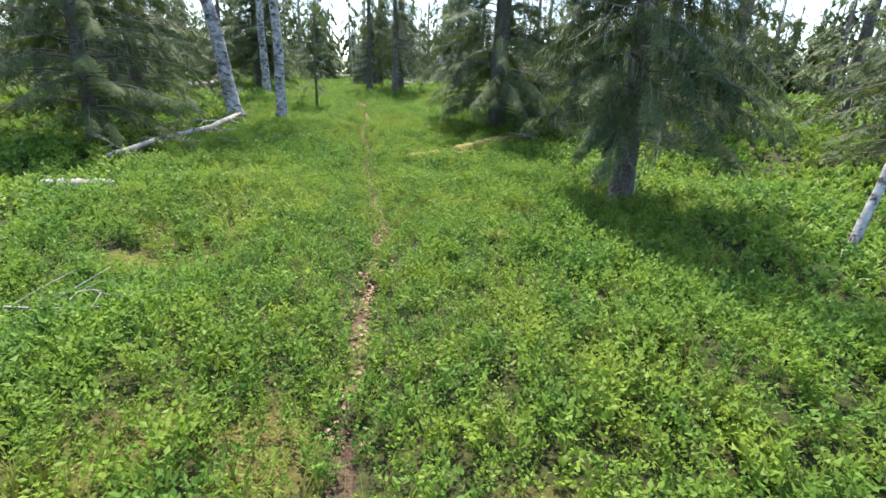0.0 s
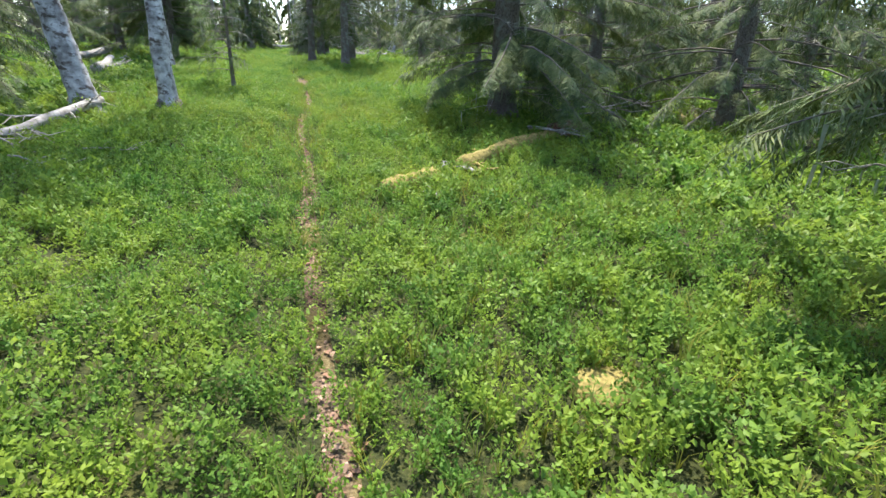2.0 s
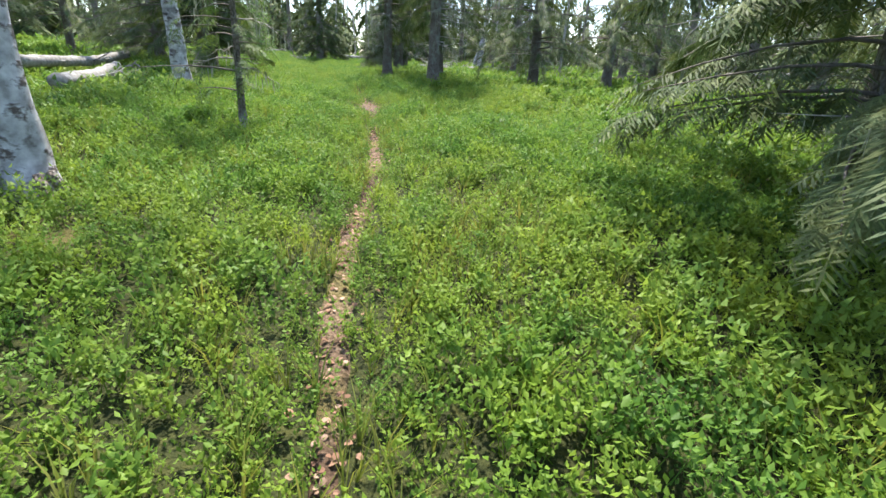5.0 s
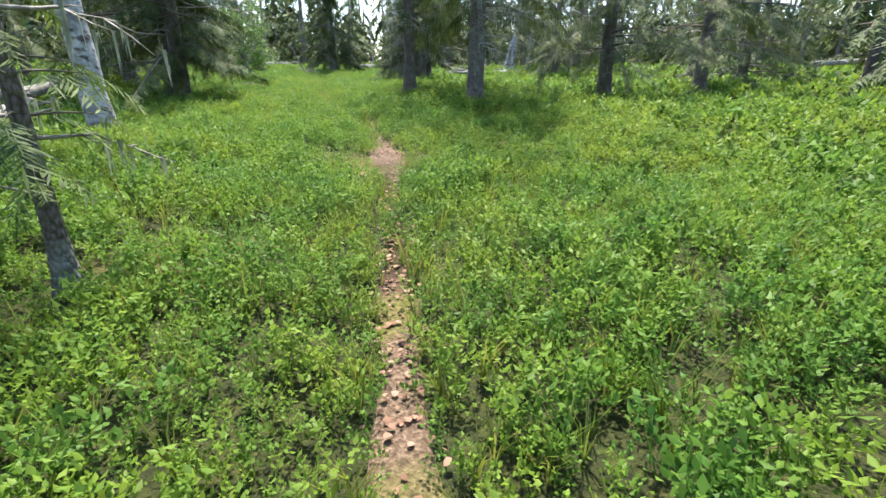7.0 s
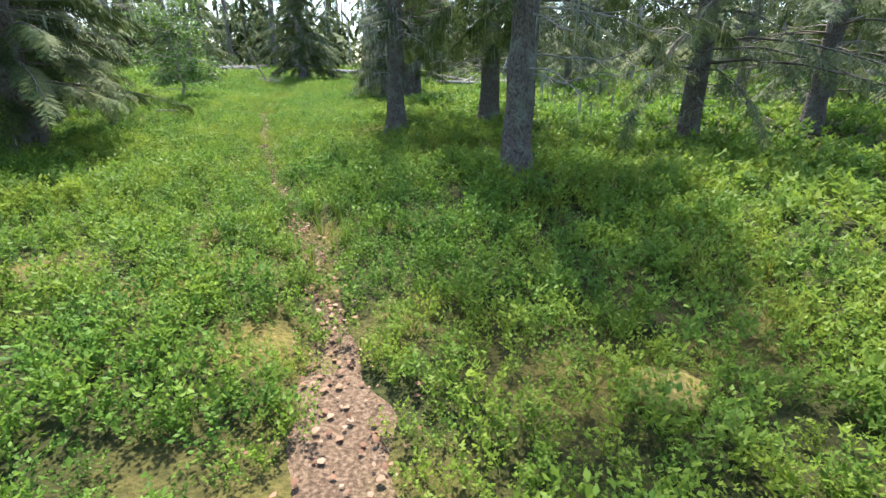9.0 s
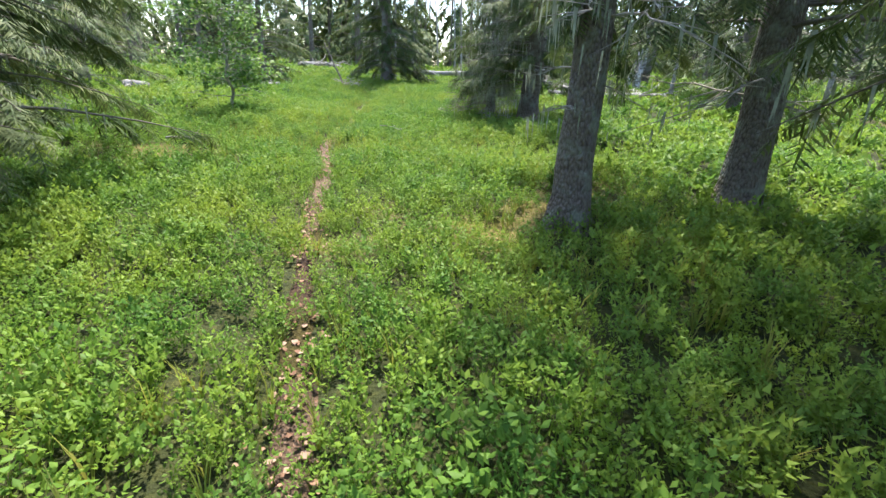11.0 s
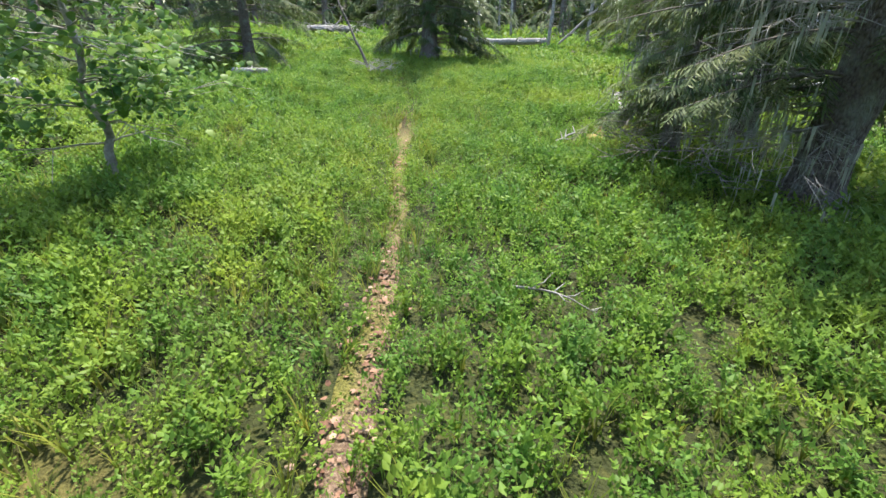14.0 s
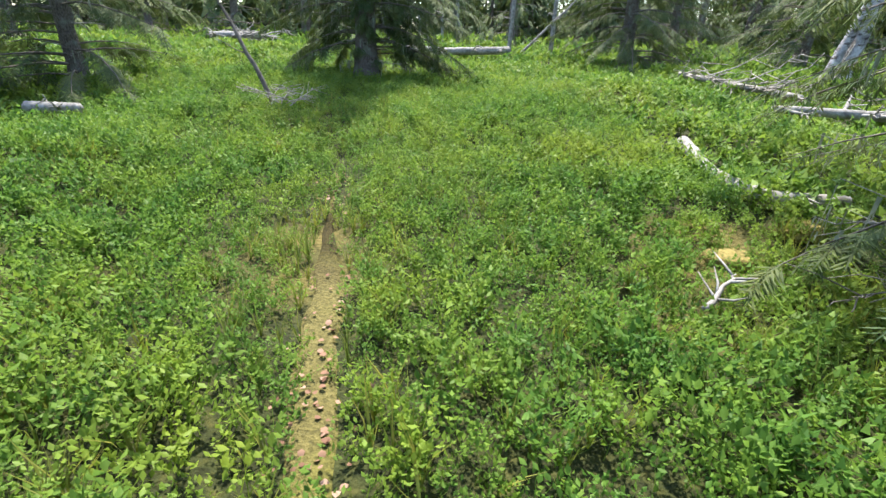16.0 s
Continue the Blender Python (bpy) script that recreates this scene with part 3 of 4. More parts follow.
for h, a, r in ((1.32, 3.5, 0.10), (1.50, 3.7, 0.075), (1.75, 3.3, 0.06)):
    bracket_fungus(fungus_tree, h, a, r, 0.09)
spruce(-10.2, 38.4, 0.21, 10.08, 0.55, 2.0, 1.7, 330, 20, label="lone old spruce in the clearing with ragged branches", low_droop=0.6)
spruce(-13.6, 35.6, 0.12, 6.48, 0.25, 1.7, 1.1, 30, 6, label="dense green spruce branched to the ground", low_droop=0.35)
spruce(-16.5, 31.5, 0.14, 7.92, 0.4, 2.2, 0.9, 40, 6)
spruce(-4.5, 43.3, 0.19, 9.36, 0.4, 2.4, 1.0, 160, 10, low_droop=0.5)
spruce(-2.3, 47.0, 0.16, 9.36, 0.5, 2.3, 0.8, 100, 6)
spruce(-0.2, 43.2, 0.18, 9.36, 0.7, 2.3, 0.9, 160, 10)
spruce(2.3, 39.5, 0.16, 9.36, 0.6, 2.3, 0.9, 160, 10)
spruce(0.6, 34.5, 0.15, 8.64, 0.7, 2.0, 0.8, 160, 12)

# birches
birch(-5.15, 11.63, 0.175, 10, (-0.14, 0.02), "white birch trunk leaning over a fallen log")
birch(-4.12, 11.98, 0.13, 10, (-0.05, 0.03), "white birch trunk standing among the shrubs")
birch(-6.76, 18.26, 0.15, 10, (0.01, 0.0), "white birch in front of dark spruces")
birch(3.72, 4.12, 0.042, 6, (0.22, 0.12), "thin young birch trunk leaning over the shrubs", 3.2, 500)
birch(-1.1, 40.0, 0.14, 10, (0.10, 0.0), "pale forked birch at the edge of the clearing")
birch(-1.35, 40.0, 0.10, 8, (0.28, 0.05), "pale forked birch at the edge of the clearing")


def rowan_sapling():
    tree = thing("deciduous_sapling", at(-9.92, 28.6), "small broad-leaved sapling with dead grey lower twigs", "sapling")
    g, line = trunk_geo(2.9, 0.035, (-0.04, 0.0), 9, 24, 0.5, 0.2)
    part("trunk", g.mesh("trunk", M_TWIG, True), tree)
    tw, pos = Geo(), []
    for k in range(40):
        hb = 0.35 + 2.3 * RNG.random()
        c = np.array([np.interp(hb, line[:, 2], line[:, i]) for i in range(3)])
        tips = [] if hb > 0.55 else None
        L = 0.5 + 0.55 * RNG.random() * (1.3 - hb / 3)
        twig_into(tw, c, RNG.random() * 6.28, L, 0.15, 0.008, tips, 5, 0.25)
        if tips:
            pos += tips
    tagged(part("twig_growth", tw.mesh("twig_growth", M_TWIG), tree, "bare grey twigs"), kind="stuff")
    p = np.repeat(np.concatenate(pos), 9, axis=0)
    p = p + RNG.normal(0, 0.10, p.shape)
    n = len(p)
    v, f = scatter(LEAVES, p, RNG.random(n) * 6.28, RNG.random(n) * 1.0, 0.045 + 0.035 * RNG.random(n))
    part("crown", mesh_np("crown", v, [f], M_BIRCHLEAF), tree, "fresh light green leaves")


rowan_sapling()

# forest that closes the place
far_kinds = []
for k in range(5):
    far_kinds.append(spruce(-30 - 6 * k, -24, 0.15 + 0.02 * k, 8.5 + 0.8 * k, 0.25 + 0.1 * k, 2.2 + 0.15 * k, 0.72, 0, 2, fine_to=0.0, split=False, label="spruce in the surrounding forest"))
spots = []
tries = 0
while len(spots) < 150 and tries < 9000:
    tries += 1
    x, y = RNG.uniform(-50, 38), RNG.uniform(-10, 92)
    d = float(trail_distance(np.array([x]), np.array([y]))[0][0])
    clear = 12.5 if y < 44 else 9.0
    if x < -4 and y < 20:
        clear = 8.5
    if d < clear or (y > 36 and abs(x + 8) < 9 and y < 53) or d > 50:
        continue
    if any((x - a) ** 2 + (y - b) ** 2 < 2.4 ** 2 for a, b in spots):
        continue
    spots.append((x, y))
for x, y in spots:
    s = RNG.uniform(0.85, 1.2)
    copy_thing(far_kinds[RNG.integers(5)], pose(*at(x, y, -0.05), 0, 0, RNG.uniform(0, 360)) @ Matrix.Scale(1.0, 4))

# distant woods, seen between the nearer trunks
dp, dy_, dt_, ds_ = [], [], [], []
woods = Geo()
for _ in range(720):
    ang, dist = RNG.uniform(0, 6.283), RNG.uniform(42, 76)
    x, y = -4 + math.cos(ang) * dist, 20 + math.sin(ang) * dist
    if trail_distance(np.array([x]), np.array([y]))[0][0] < 19:
        continue
    h, r = RNG.uniform(7, 12), RNG.uniform(1.6, 2.4)
    z0 = float(land(np.array([x]), np.array([y]))[0])
    woods.tube([(x, y, z0 - 0.2), (x, y, z0 + h * 0.5), (x, y, z0 + h)], [0.16, 0.1, 0.02], 5, False)
    u = RNG.random(42) ** 1.25
    a = RNG.random(42) * 6.283
    q = RNG.random(42) * 0.7
    rr = r * (1 - u) * q
    dp.append(np.stack([x + np.cos(a) * rr, y + np.sin(a) * rr, z0 + 0.35 + u * (h - 0.5)], -1))
    dy_.append(a)
    dt_.append(0.1 + 0.4 * RNG.random(42))
    ds_.append((r * (1 - u) * 0.9 + 0.8))
dv, df = scatter(SPRAYS_FAR, *map(np.concatenate, (dp, dy_, dt_, ds_)))
woods_ob = thing("distant_woods", (0, 0, 0), "grey-green spruce woods far behind the clearing", "forest", kind="stuff")
tagged(part("trunks", woods.mesh("trunks", M_BARK), woods_ob), kind="stuff")
tagged(part("foliage", mesh_np("foliage", dv, [df], M_NEEDLE), woods_ob), kind="stuff")

# ---- fallen wood ----


def fallen_log(pts, r0, r1, label, mat=M_DEAD, stubs=6, stub_len=0.5, name="fallen_log", up=0.1, moss=False):
    """A log through plan points, resting in the shrubs, with broken branch stubs."""
    pts = np.array([at(px_, py_, up) for px_, py_ in pts])
    s = np.linspace(0, 1, 24)
    u = np.linspace(0, 1, len(pts))
    line = np.stack([np.interp(s, u, pts[:, k]) for k in range(3)], -1) + RNG.normal(0, r0 * (0.05 if mat is M_MOSS else 0.05), (24, 3))
    log = thing(name, tuple(line[0]), label, "log")
    o = line[0]
    g = Geo()
    g.tube(line - o, (r0 + (r1 - r0) * s), 12, True, 0.22 if mat is M_MOSS else 0.12)
    part("stem", g.mesh("stem", mat, True), log)
    for _ in range(stubs):
        st_ = Geo()
        q = RNG.random()
        p = np.array([np.interp(q, s, line[:, k]) for k in range(3)]) - o
        dirn = line[-1] - line[0]
        a = math.atan2(dirn[1], dirn[0]) + RNG.choice([-1, 1]) * (0.6 + 0.8 * RNG.random())
        twig_into(st_, p, a, stub_len * (0.4 + RNG.random()), RNG.uniform(-0.5, 0.3), r1 * 0.28 + 0.006, None, 4)
        part("branch_stub", st_.mesh("branch_stub", mat), log)
    return log


def dead_branch(x, y, a, L, r, label, up=0.16, rise=0.1, drop=0.1, forks=6, mat=M_DEAD):
    ob = thing("fallen_branch", at(x, y, up), label, "branch", "fallen branches")
    branch_parts(ob, (0, 0, 0), a, L, drop, r, forks, rise, mat)
    return ob


def branch_parts(ob, c, a, L, drop, r, forks, rise, mat):
    """A crooked stem and its side twigs, each a part."""
    s = np.linspace(0, 1, 7)
    out = np.array([math.cos(a), math.sin(a), 0])
    pts = np.asarray(c) + out * (L * s)[:, None] + np.array([0, 0, 1]) * (L * (rise * s - drop * s * s))[:, None] + np.cumsum(RNG.normal(0, 0.045 * L, (7, 3)), axis=0) * s[:, None]
    g = Geo()
    g.tube(pts, r * (1 - 0.8 * s), 6, True)
    part("stem", g.mesh("stem", mat, True), ob)
    for _ in range(forks):
        q = 0.2 + 0.75 * RNG.random()
        p = np.array([np.interp(q, s, pts[:, k]) for k in range(3)])
        b = a + RNG.choice([-1, 1]) * (0.5 + 0.7 * RNG.random())
        l2 = L * (0.2 + 0.35 * RNG.random())
        e = p + np.array([math.cos(b) * l2, math.sin(b) * l2, RNG.normal(0.05, 0.25) * l2])
        g = Geo()
        g.tube([p, (p + e) / 2 + RNG.normal(0, 0.06 * l2, 3), e], [r * 0.5, r * 0.36, r * 0.14], 4, True)
        part("twig", g.mesh("twig", mat, True), ob)


fallen_log([(-5.0, 11.75), (-5.0, 10.0), (-4.98, 8.3), (-5.2, 7.2)], 0.07, 0.045, "barkless silvery log lying from a birch foot", stubs=14, stub_len=0.7, up=0.19)
fallen_log([(1.6, 10.75), (0.9, 10.1), (0.15, 9.4)], 0.12, 0.12, "rotting log under a cushion of golden moss", M_MOSS, 3, 0.4, up=0.09)
fallen_log([(-0.2, 9.02), (-0.45, 8.75), (-0.72, 8.5)], 0.13, 0.10, "moss-covered end of a rotten log", M_MOSS, 1, 0.3, up=0.06)
fallen_log([(1.95, 11.1), (1.62, 10.8)], 0.13, 0.15, "crumbling red-brown rotten log end", M_ROT, 1, 0.3, up=0.14)
fallen_log([(-9.6, 18.0), (-9.75, 20.0), (-9.8, 21.2)], 0.11, 0.09, "pale fallen trunk behind the shrubs", stubs=4, up=0.35)
fallen_log([(-7.6, 16.4), (-8.3, 18.1), (-8.9, 19.5)], 0.12, 0.10, "pale fallen birch trunk behind the shrubs", stubs=5, stub_len=0.5, up=0.26)
fallen_log([(-12.9, 34.05), (-12.0, 33.75)], 0.07, 0.05, "short weathered log in the clearing", stubs=2, stub_len=0.3, up=0.2)
fallen_log([(-14.6, 30.9), (-13.8, 30.7)], 0.10, 0.08, "weathered log in the clearing", stubs=2, stub_len=0.3, up=0.2)
fallen_log([(-5.8, 34.4), (-5.82, 33.5), (-5.72, 32.8), (-5.2, 32.75)], 0.065, 0.05, "grey split log with peeling bark", stubs=3, stub_len=0.25, up=0.10)
fallen_log([(-4.2, 36.0), (-2.6, 36.3), (-1.4, 36.6)], 0.05, 0.09, "bleached fallen tree with bare forked branches", stubs=16, stub_len=1.0, up=0.25)
fallen_log([(-4.4, 39.2), (-3.0, 37.6)], 0.05, 0.05, "brushy dead treetop lying in the clearing", stubs=24, stub_len=0.9, up=0.25, mat=M_TWIG)
fallen_log([(-10.6, 43.4), (-9.35, 43.6), (-7.6, 43.9)], 0.09, 0.11, "pale log lying across the far clearing", stubs=6, up=0.3)
fallen_log([(-18.2, 46.5), (-16.6, 47.2)], 0.10, 0.14, "uprooted bleached root tangle", stubs=22, stub_len=1.1, up=0.45)
fallen_log([(12, 36.5), (16, 38)], 0.12, 0.1, "pale fallen trunk at the forest edge", stubs=6, up=0.6)
fallen_log([(-4.9, 5.6), (-4.0, 5.5)], 0.09, 0.07, "grey old log half sunk in the shrubs", M_TWIG, stubs=2, up=0.08)
for a in [(-2.75, 2.35, 0.2, 0.9, 0.012, "grey dead branch lying in the shrubs"), (-2.4, 2.62, -0.3, 0.6, 0.010, "grey dead branch lying in the shrubs"),
          (-3.9, 9.35, 0.1, 0.6, 0.010, "bleached forked branch by the log"), (-4.3, 8.9, -0.4, 0.7, 0.012, "bleached forked branch by the log"),
          (0.22, 9.0, 1.9, 0.35, 0.020, "pale barkless stick among the shrubs"), (-0.22, 8.15, 2.0, 0.25, 0.014, "pale barkless stick among the shrubs"), (-0.1, 9.2, 1.3, 0.25, 0.014, "pale barkless stick among the shrubs"),
          (1.6, 12.0, -0.1, 1.5, 0.025, "long bare branch under the spruce"), (1.3, 11.0, -0.9, 0.8, 0.03, "bare branch under the spruce"), (2.2, 12.2, -0.3, 1.2, 0.018, "bare branch under the spruce"),
          (-8.5, 25.15, 0.1, 0.45, 0.016, "dark mossy stick on bare moss"), (-3.1, 6.1, 0.1, 0.7, 0.010, "grey stick in the shrubs"), (-6.68, 31.25, 0.7, 0.4, 0.018, "pale curved stick on the moss"), (-6.75, 27.68, 0.15, 0.36, 0.008, "pale curved branch arched over the shrubs")]:
    dead_branch(*a, up=0.15)
for k in range(16):
    dead_branch(-5.05 - 0.5 * RNG.random(), 30.3 + 1.3 * RNG.random(), 3.5 + RNG.normal(0, 0.6), RNG.uniform(0.5, 0.85), RNG.uniform(0.006, 0.009),
                "tangled grey twigs beside the old spruce", RNG.uniform(0.25, 0.7), 0.1, 0.35, 15, M_SNAG)
for k in range(8):
    dead_branch(-10.2 + RNG.normal(0, 0.1), 34.6 + RNG.normal(0, 0.1), RNG.random() * 6.28, RNG.uniform(0.35, 0.6), 0.007, "heap of fine grey brushwood in the clearing", 0.18, 0.55, 0.25, 14, M_TWIG)


def leaning_pole(x, y, top, r, label, mat, name="leaning_pole"):
    ob = thing(name, at(x, y), label, "dead stem", "standing dead stems")
    g = Geo()
    s = np.linspace(0, 1, 9)
    p = np.array(top)[None] * s[:, None] + RNG.normal(0, 0.02, (9, 3)) * s[:, None]
    p[0, 2] = -0.1
    g.tube(p, r * (1 - 0.55 * s), 8, True, 0.1)
    part("stem", g.mesh("stem", mat, True), ob)
    for _ in range(5):
        g = Geo()
        twig_into(g, p[RNG.integers(2, 8)], RNG.random() * 6.28, 0.35, -0.2, r * 0.3, None, 2)
        part("branch_stub", g.mesh("branch_stub", mat, True), ob)
    return ob


leaning_pole(-10.45, 35.0, (-0.75, 0.2, 1.35), 0.035, "dark dead stem leaning out of the shrubs", M_LIMB)
leaning_pole(-7.6, 45.6, (0.15, 0, 5.0), 0.07, "thin standing dead trunk", M_DEAD, "dead_trunk")
leaning_pole(-7.5, 45.6, (2.6, 0.6, 2.6), 0.05, "pale pole leaning against a dead trunk", M_DEAD)
leaning_pole(-6.15, 47.1, (0.0, 0, 5.5), 0.08, "thin standing dead trunk", M_DEAD, "dead_trunk")
for x, y in ((-12.5, 50), (-9.8, 52), (-14.5, 53), (-11, 56), (1.5, 36.9), (3.0, 35.2), (-0.3, 37.6), (-12.0, 55)):
    leaning_pole(x, y, (RNG.normal(0, 0.2), 0, 6.0), 0.07, "slim pale dead trunk at the forest edge", M_DEAD, "dead_trunk")


def moss_cushion(x, y, r, label):
    bm = bmesh.new()
    bmesh.ops.create_icosphere(bm, subdivisions=3, radius=r)
    for v in bm.verts:
        k = 1 + 0.25 * noise.noise(v.co * (2.2 / r)) + 0.12 * noise.noise(v.co * (6 / r))
        v.co = Vector((v.co.x * k * 1.2, v.co.y * k, v.co.z * k * 0.42))
    me = bpy.data.meshes.new("moss_cushion")
    bm.to_mesh(me)
    bm.free()
    me.polygons.foreach_set("use_smooth", np.ones(len(me.polygons), bool))
    me.materials.append(M_MOSS)
    ob = new("moss_cushion", me)
    ob.location = at(x, y, r * 0.1)
    return tagged(ob, label, "moss", "moss cushions")


for x, y, r in ((-5.65, 32.45, 0.16), (-6.2, 32.1, 0.13), (0.5, 4.2, 0.16), (0.3, 5.6, 0.14), (-2.0, 18.2, 0.15)):
    moss_cushion(x, y, r, "low cushion of yellow-brown moss between shrubs")

# ---- bilberry shrubs ----


def sprig(leaves, leaf, stem, seed, folded=True):
    """A shrub shoot 1 high: thin stems with alternate leaves, folded where they are seen close by."""
    r = np.random.default_rng(seed)
    v, f = [], []
    for b in range(stem):
        a = r.random() * 6.28
        tip = np.array([(0.12 + 0.33 * (b > 0)) * math.cos(a), (0.12 + 0.33 * (b > 0)) * math.sin(a), 0.95 - 0.15 * b])
        root = np.array([0, 0, 0.0 if b == 0 else 0.3])
        k = len(v)
        v += [root + (0.012, 0, 0), root + (-0.008, 0.010, 0), tip]
        f.append((k, k + 1, k + 2))
        n = leaves // stem
        for i in range(n):
            s = 0.25 + 0.75 * (i + 0.6 * r.random()) / n
            p = root + (tip - root) * s + r.normal(0, 0.07, 3)
            t = r.random() * 6.28
            up = 0.25 + 1.25 * r.random()
            d = np.array([math.cos(t), math.sin(t), up])
            d /= np.linalg.norm(d)
            w = np.array([-math.sin(t), math.cos(t), 0.0])
            nrm = np.cross(d, w)
            L = leaf * (0.7 + 0.6 * r.random())
            k = len(v)
            m = p + d * L * 0.5
            if folded:
                v += [p, m + w * L * 0.28 - nrm * L * 0.12, p + d * L, m - w * L * 0.28 - nrm * L * 0.10]
                f += [(k, k + 1, k + 2), (k, k + 2, k + 3)]
            else:
                v += [p + w * L * 0.30, p - w * L * 0.30, p + d * L]
                f.append((k, k + 1, k + 2))
    return np.array(v), np.array(f)


TRUNKS = np.array([(o.location.x, o.location.y) for o in scene.objects if o.get("category", "") in ("spruce tree", "birch tree") and o.location.y > -10])


def shrubs(d0, d1, tufts, per_tuft, protos, h0, h1, label):
    """Domed tufts of shoots: upright in the middle, leaning out and lower at the rim."""
    lo_x, hi_x, lo_y, hi_y = -11 - d1, 1 + d1, max(-d1, -9), 37 + d1
    if d0 < 6:
        lo_y, hi_y = -1.2, min(hi_y, 38.0 + 2 * d0)
    step = 1 / math.sqrt(tufts)
    x, y = (g.ravel() for g in np.meshgrid(np.arange(lo_x, hi_x, step), np.arange(lo_y, hi_y, step)))
    n = len(x)
    x, y = x + RNG.uniform(-0.5, 0.5, n) * step, y + RNG.uniform(-0.5, 0.5, n) * step
    d, along = trail_distance(x, y)
    thick = lattice(x * 1.7, y * 1.7, 31) * 0.6 + lattice(x * 4.5, y * 4.5, 32) * 0.4
    keep = (d >= d0) & (d < d1) & (RNG.random(n) < 1.0 - 0.35 * mossiness(x, y)) & (RNG.random(n) < 0.88 + 0.3 * thick)
    x, y, thick = x[keep], y[keep], thick[keep]
    n = len(x)
    rim = 0.62 * step * (0.8 + 0.5 * RNG.random(n))
    tall = (0.78 + 0.42 * RNG.random(n)) * (0.76 + 0.46 * thick)
    own = np.repeat(np.arange(n), per_tuft)
    q, a = np.sqrt(RNG.random(len(own))), RNG.random(len(own)) * 6.283
    sx, sy = x[own] + np.cos(a) * q * rim[own], y[own] + np.sin(a) * q * rim[own]
    d, along = trail_distance(sx, sy)
    fray = half_width(along) * (0.25 + 1.25 * lattice(sx * 4.7, sy * 4.7, 33)) + 0.03 * RNG.normal(0, 1, len(sx))
    keep = d > np.where(sy > 32.2, 0, fray)
    if d0 < 10:
        gap = np.full(len(sx), 9.0)
        for tx_, ty_ in TRUNKS:
            gap = np.minimum(gap, np.hypot(sx - tx_, sy - ty_))
        keep &= gap > 0.17
    sx, sy, d, q, a, own = sx[keep], sy[keep], d[keep], q[keep], a[keep], own[keep]
    n = len(sx)
    size = (h0 + (h1 - h0) * RNG.random(n)) * tall[own] * (1.10 - 0.34 * q * q) * (1 - 0.4 * mossiness(sx, sy)) * (0.74 + 0.26 * np.clip(d / 0.5, 0, 1))
    pos = np.stack([sx, sy, land(sx, sy) - 0.015], -1)
    v, f = scatter(protos, pos, a, 0.55 * q + RNG.normal(0, 0.15, n), size)
    tagged(new("bilberry_shrubs", mesh_np("bilberry_shrubs", v, [f], M_BILB)), label, "shrubs", kind="stuff")
    return len(f)


shrubs(0.0, 1.35, 36, 8, [sprig(30, 0.120, 2, i) for i in range(8)], 0.17, 0.26, "knee-low bright green bilberry shrubs along the path")
shrubs(1.35, 3.2, 28, 8, [sprig(38, 0.128, 2, 90 + i, False) for i in range(8)], 0.18, 0.27, "bright green bilberry shrubs covering the forest floor")
shrubs(3.2, 6.5, 17, 6, [sprig(20, 0.235, 2, 20 + i, False) for i in range(6)], 0.19, 0.29, "bright green bilberry shrubs covering the forest floor")
shrubs(6.5, 15.0, 7, 4, [sprig(16, 0.36, 2, 40 + i, False) for i in range(5)], 0.20, 0.32, "bilberry shrubs between the forest trees")
shrubs(15.0, 42.0, 0.9, 3, [sprig(7, 0.85, 1, 60 + i, False) for i in range(4)], 0.26, 0.42, "distant bilberry shrubs between the trees")

# thin grass between the shrubs
BLADES = []
for k in range(4):
    r_ = np.random.default_rng(200 + k)
    bv, bf = [], []
    for i in range(9):
        a_, l_ = r_.random() * 6.28, 0.5 + 0.6 * r_.random()
        o_ = np.array([math.cos(a_), math.sin(a_), 0.0])
        w_ = np.array([-o_[1], o_[0], 0.0]) * 0.014
        j = len(bv)
        bv += [w_, -w_, o_ * 0.14 * l_ + (0, 0, 0.6 * l_) + w_ * 0.8, o_ * 0.14 * l_ + (0, 0, 0.6 * l_) - w_ * 0.8, o_ * 0.42 * l_ + (0, 0, 0.95 * l_)]
        bf += [(j, j + 1, j + 3), (j, j + 3, j + 2), (j + 2, j + 3, j + 4)]
    BLADES.append((np.array(bv), np.array(bf)))
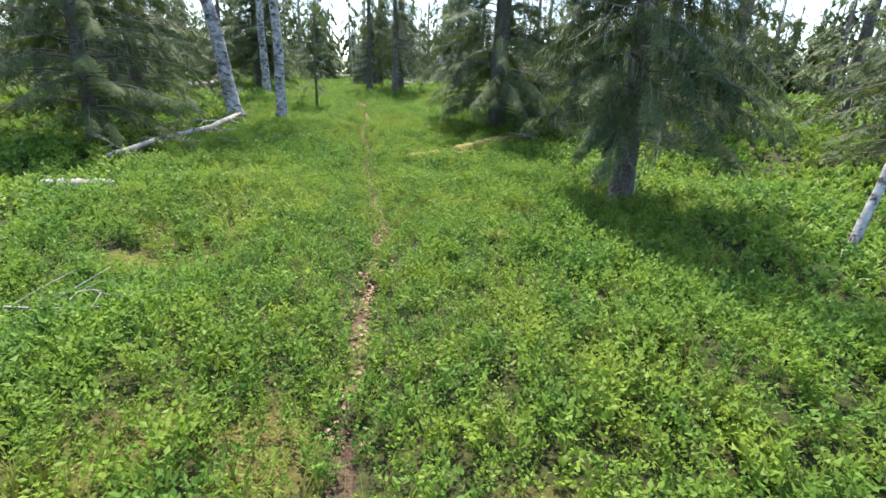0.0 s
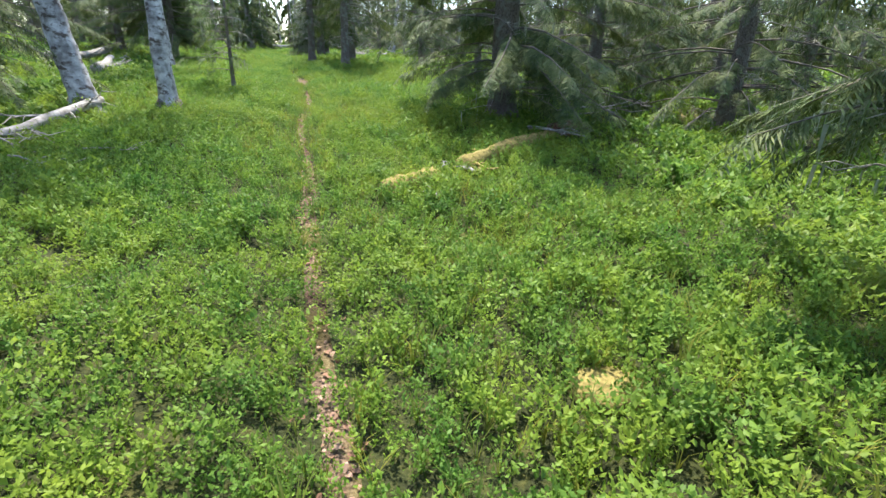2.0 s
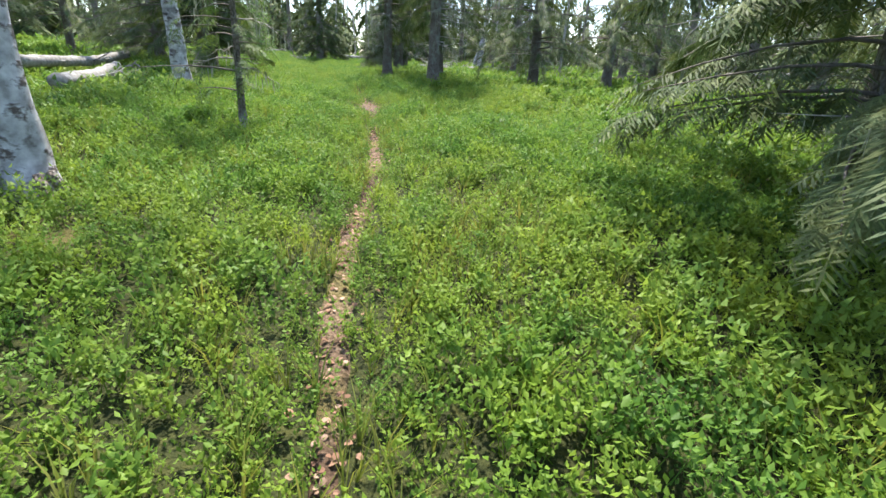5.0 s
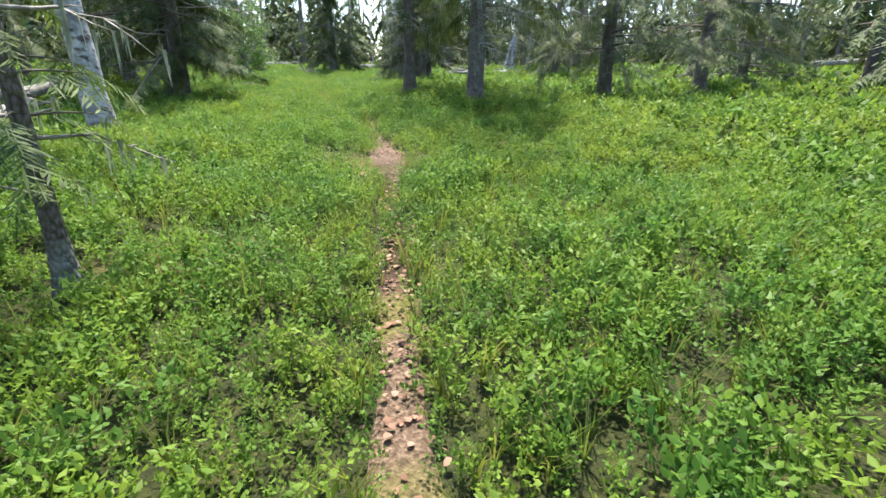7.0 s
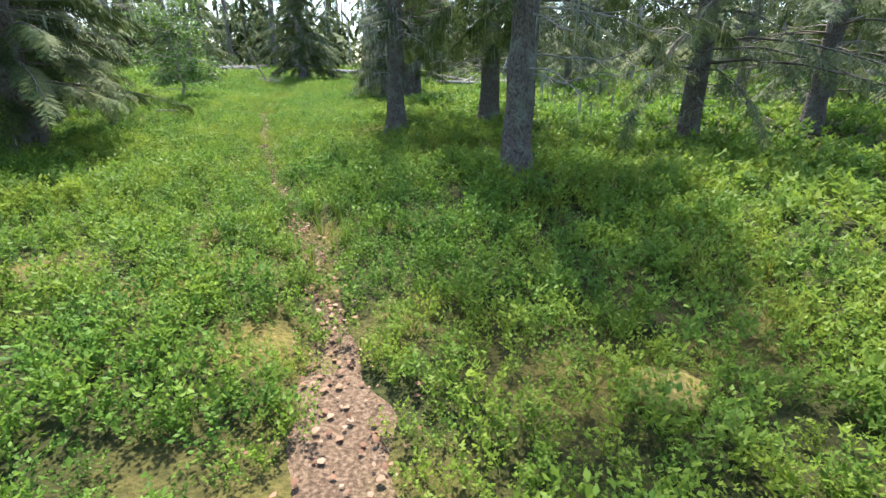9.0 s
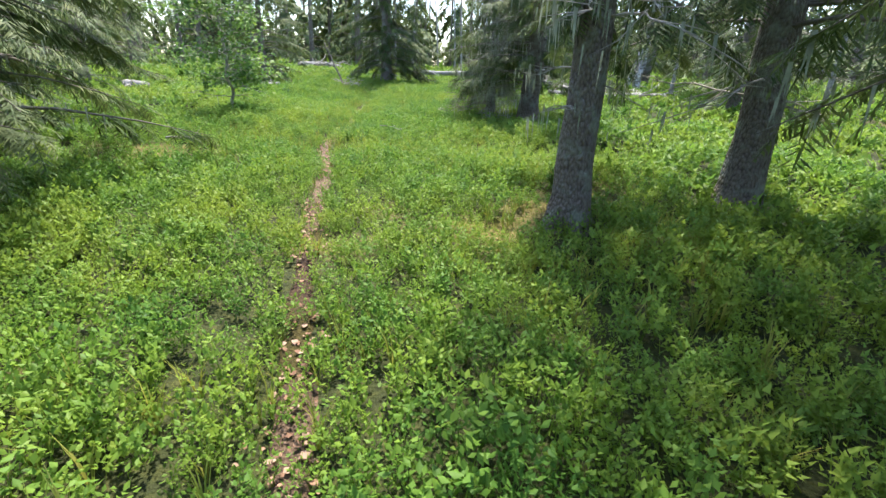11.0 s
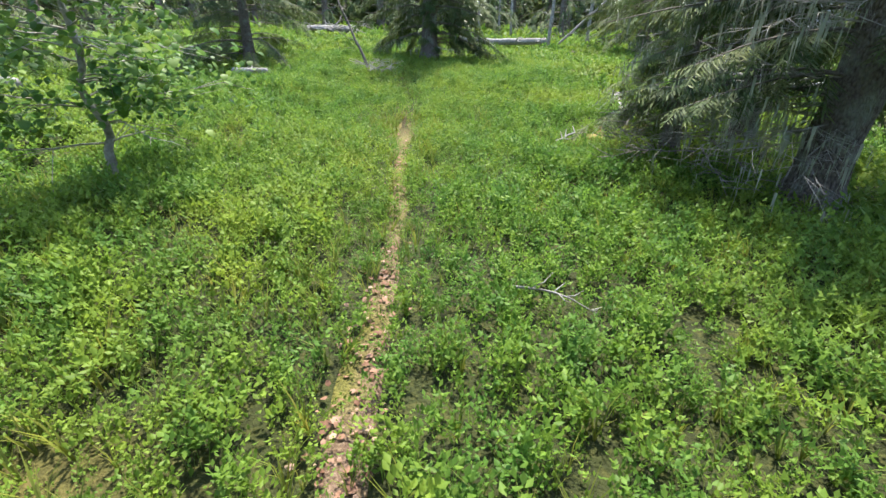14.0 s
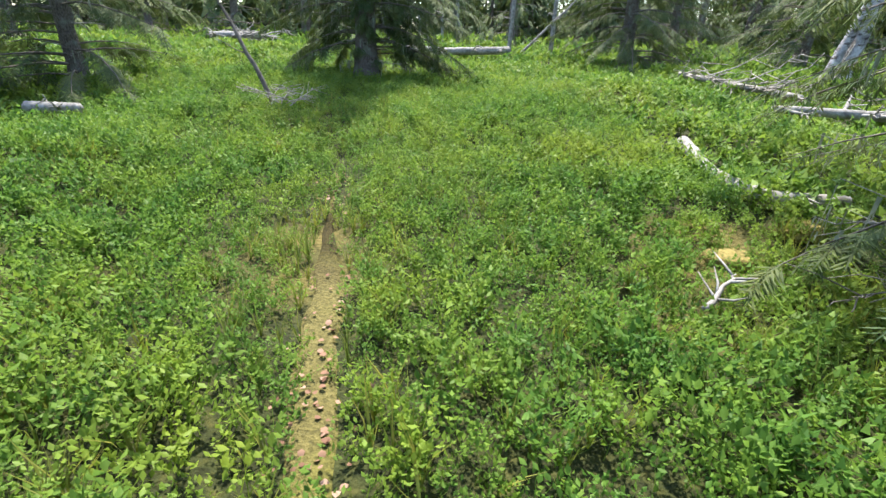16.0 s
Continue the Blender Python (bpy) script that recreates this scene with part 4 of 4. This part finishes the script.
M_GRASS = leaf_material("thin_grass", (0.10, 0.16, 0.02), (0.19, 0.26, 0.035), (0.34, 0.34, 0.08), (0.30, 0.28, 0.07), 0.35, 0.6)
n = 26000
x, y = RNG.uniform(-13, 4, n), RNG.uniform(-1, 36, n)
d, along = trail_distance(x, y)
k = (d < 3.2) & (d > half_width(along) * 0.7) & (lattice(x * 0.9, y * 0.9, 51) + 0.45 * np.exp(-d / 0.22) + 0.12 * np.clip((y - 10) / 15, 0, 1) > 0.66)
x, y = x[k], y[k]
v, f = scatter(BLADES, np.stack([x, y, land(x, y) - 0.01], -1), RNG.random(len(x)) * 6.28, RNG.normal(0, 0.15, len(x)), 0.14 + 0.14 * RNG.random(len(x)))
tagged(new("grass", mesh_np("grass", v, [f], M_GRASS)), "thin yellow-green grass growing through the shrubs", "grass", kind="stuff")

# ---- leaf litter on the path ----
n = 4200
s = RNG.uniform(0, run[-1] - 4, n)
off = RNG.normal(0, 0.6, n) * (half_width(s) + 0.05)
lx = np.interp(s, st, cx) + np.interp(s, st, nx) * off
ly = np.interp(s, st, cy) + np.interp(s, st, ny) * off
keep = lattice(s * 0.9, s * 0 + 1.7, 41) + 0.25 * RNG.random(n) > 0.42
lx, ly = lx[keep], ly[keep]
lz = land(lx, ly) + 0.034
v, f = scatter(LEAVES, np.stack([lx, ly, lz], -1)[300:], RNG.random(len(lx) - 300) * 6.28, RNG.normal(0, 0.35, len(lx) - 300), 0.014 + 0.024 * RNG.random(len(lx) - 300))
tagged(part("leaf_litter", mesh_np("leaf_litter", v, [f], M_DLEAVES), path, "scattered brown and pinkish dead leaves"), kind="stuff")
leaf_meshes = []
for k in range(4):
    lv, lf = broad_leaf(70 + k)
    leaf_meshes.append(mesh_np("dead_leaf", lv * (0.036 + 0.005 * k) * np.array([1, 1, 0.5]), [lf], M_DLEAF))
for k in range(300):
    ob = new("dead_leaf", leaf_meshes[k % 4])
    ob.parent = path
    ob.matrix_basis = pose(lx[k], ly[k], lz[k] + 0.008, RNG.normal(0, 14), RNG.normal(0, 14), RNG.uniform(0, 360)) @ Matrix.Scale(RNG.uniform(0.4, 0.8), 4)
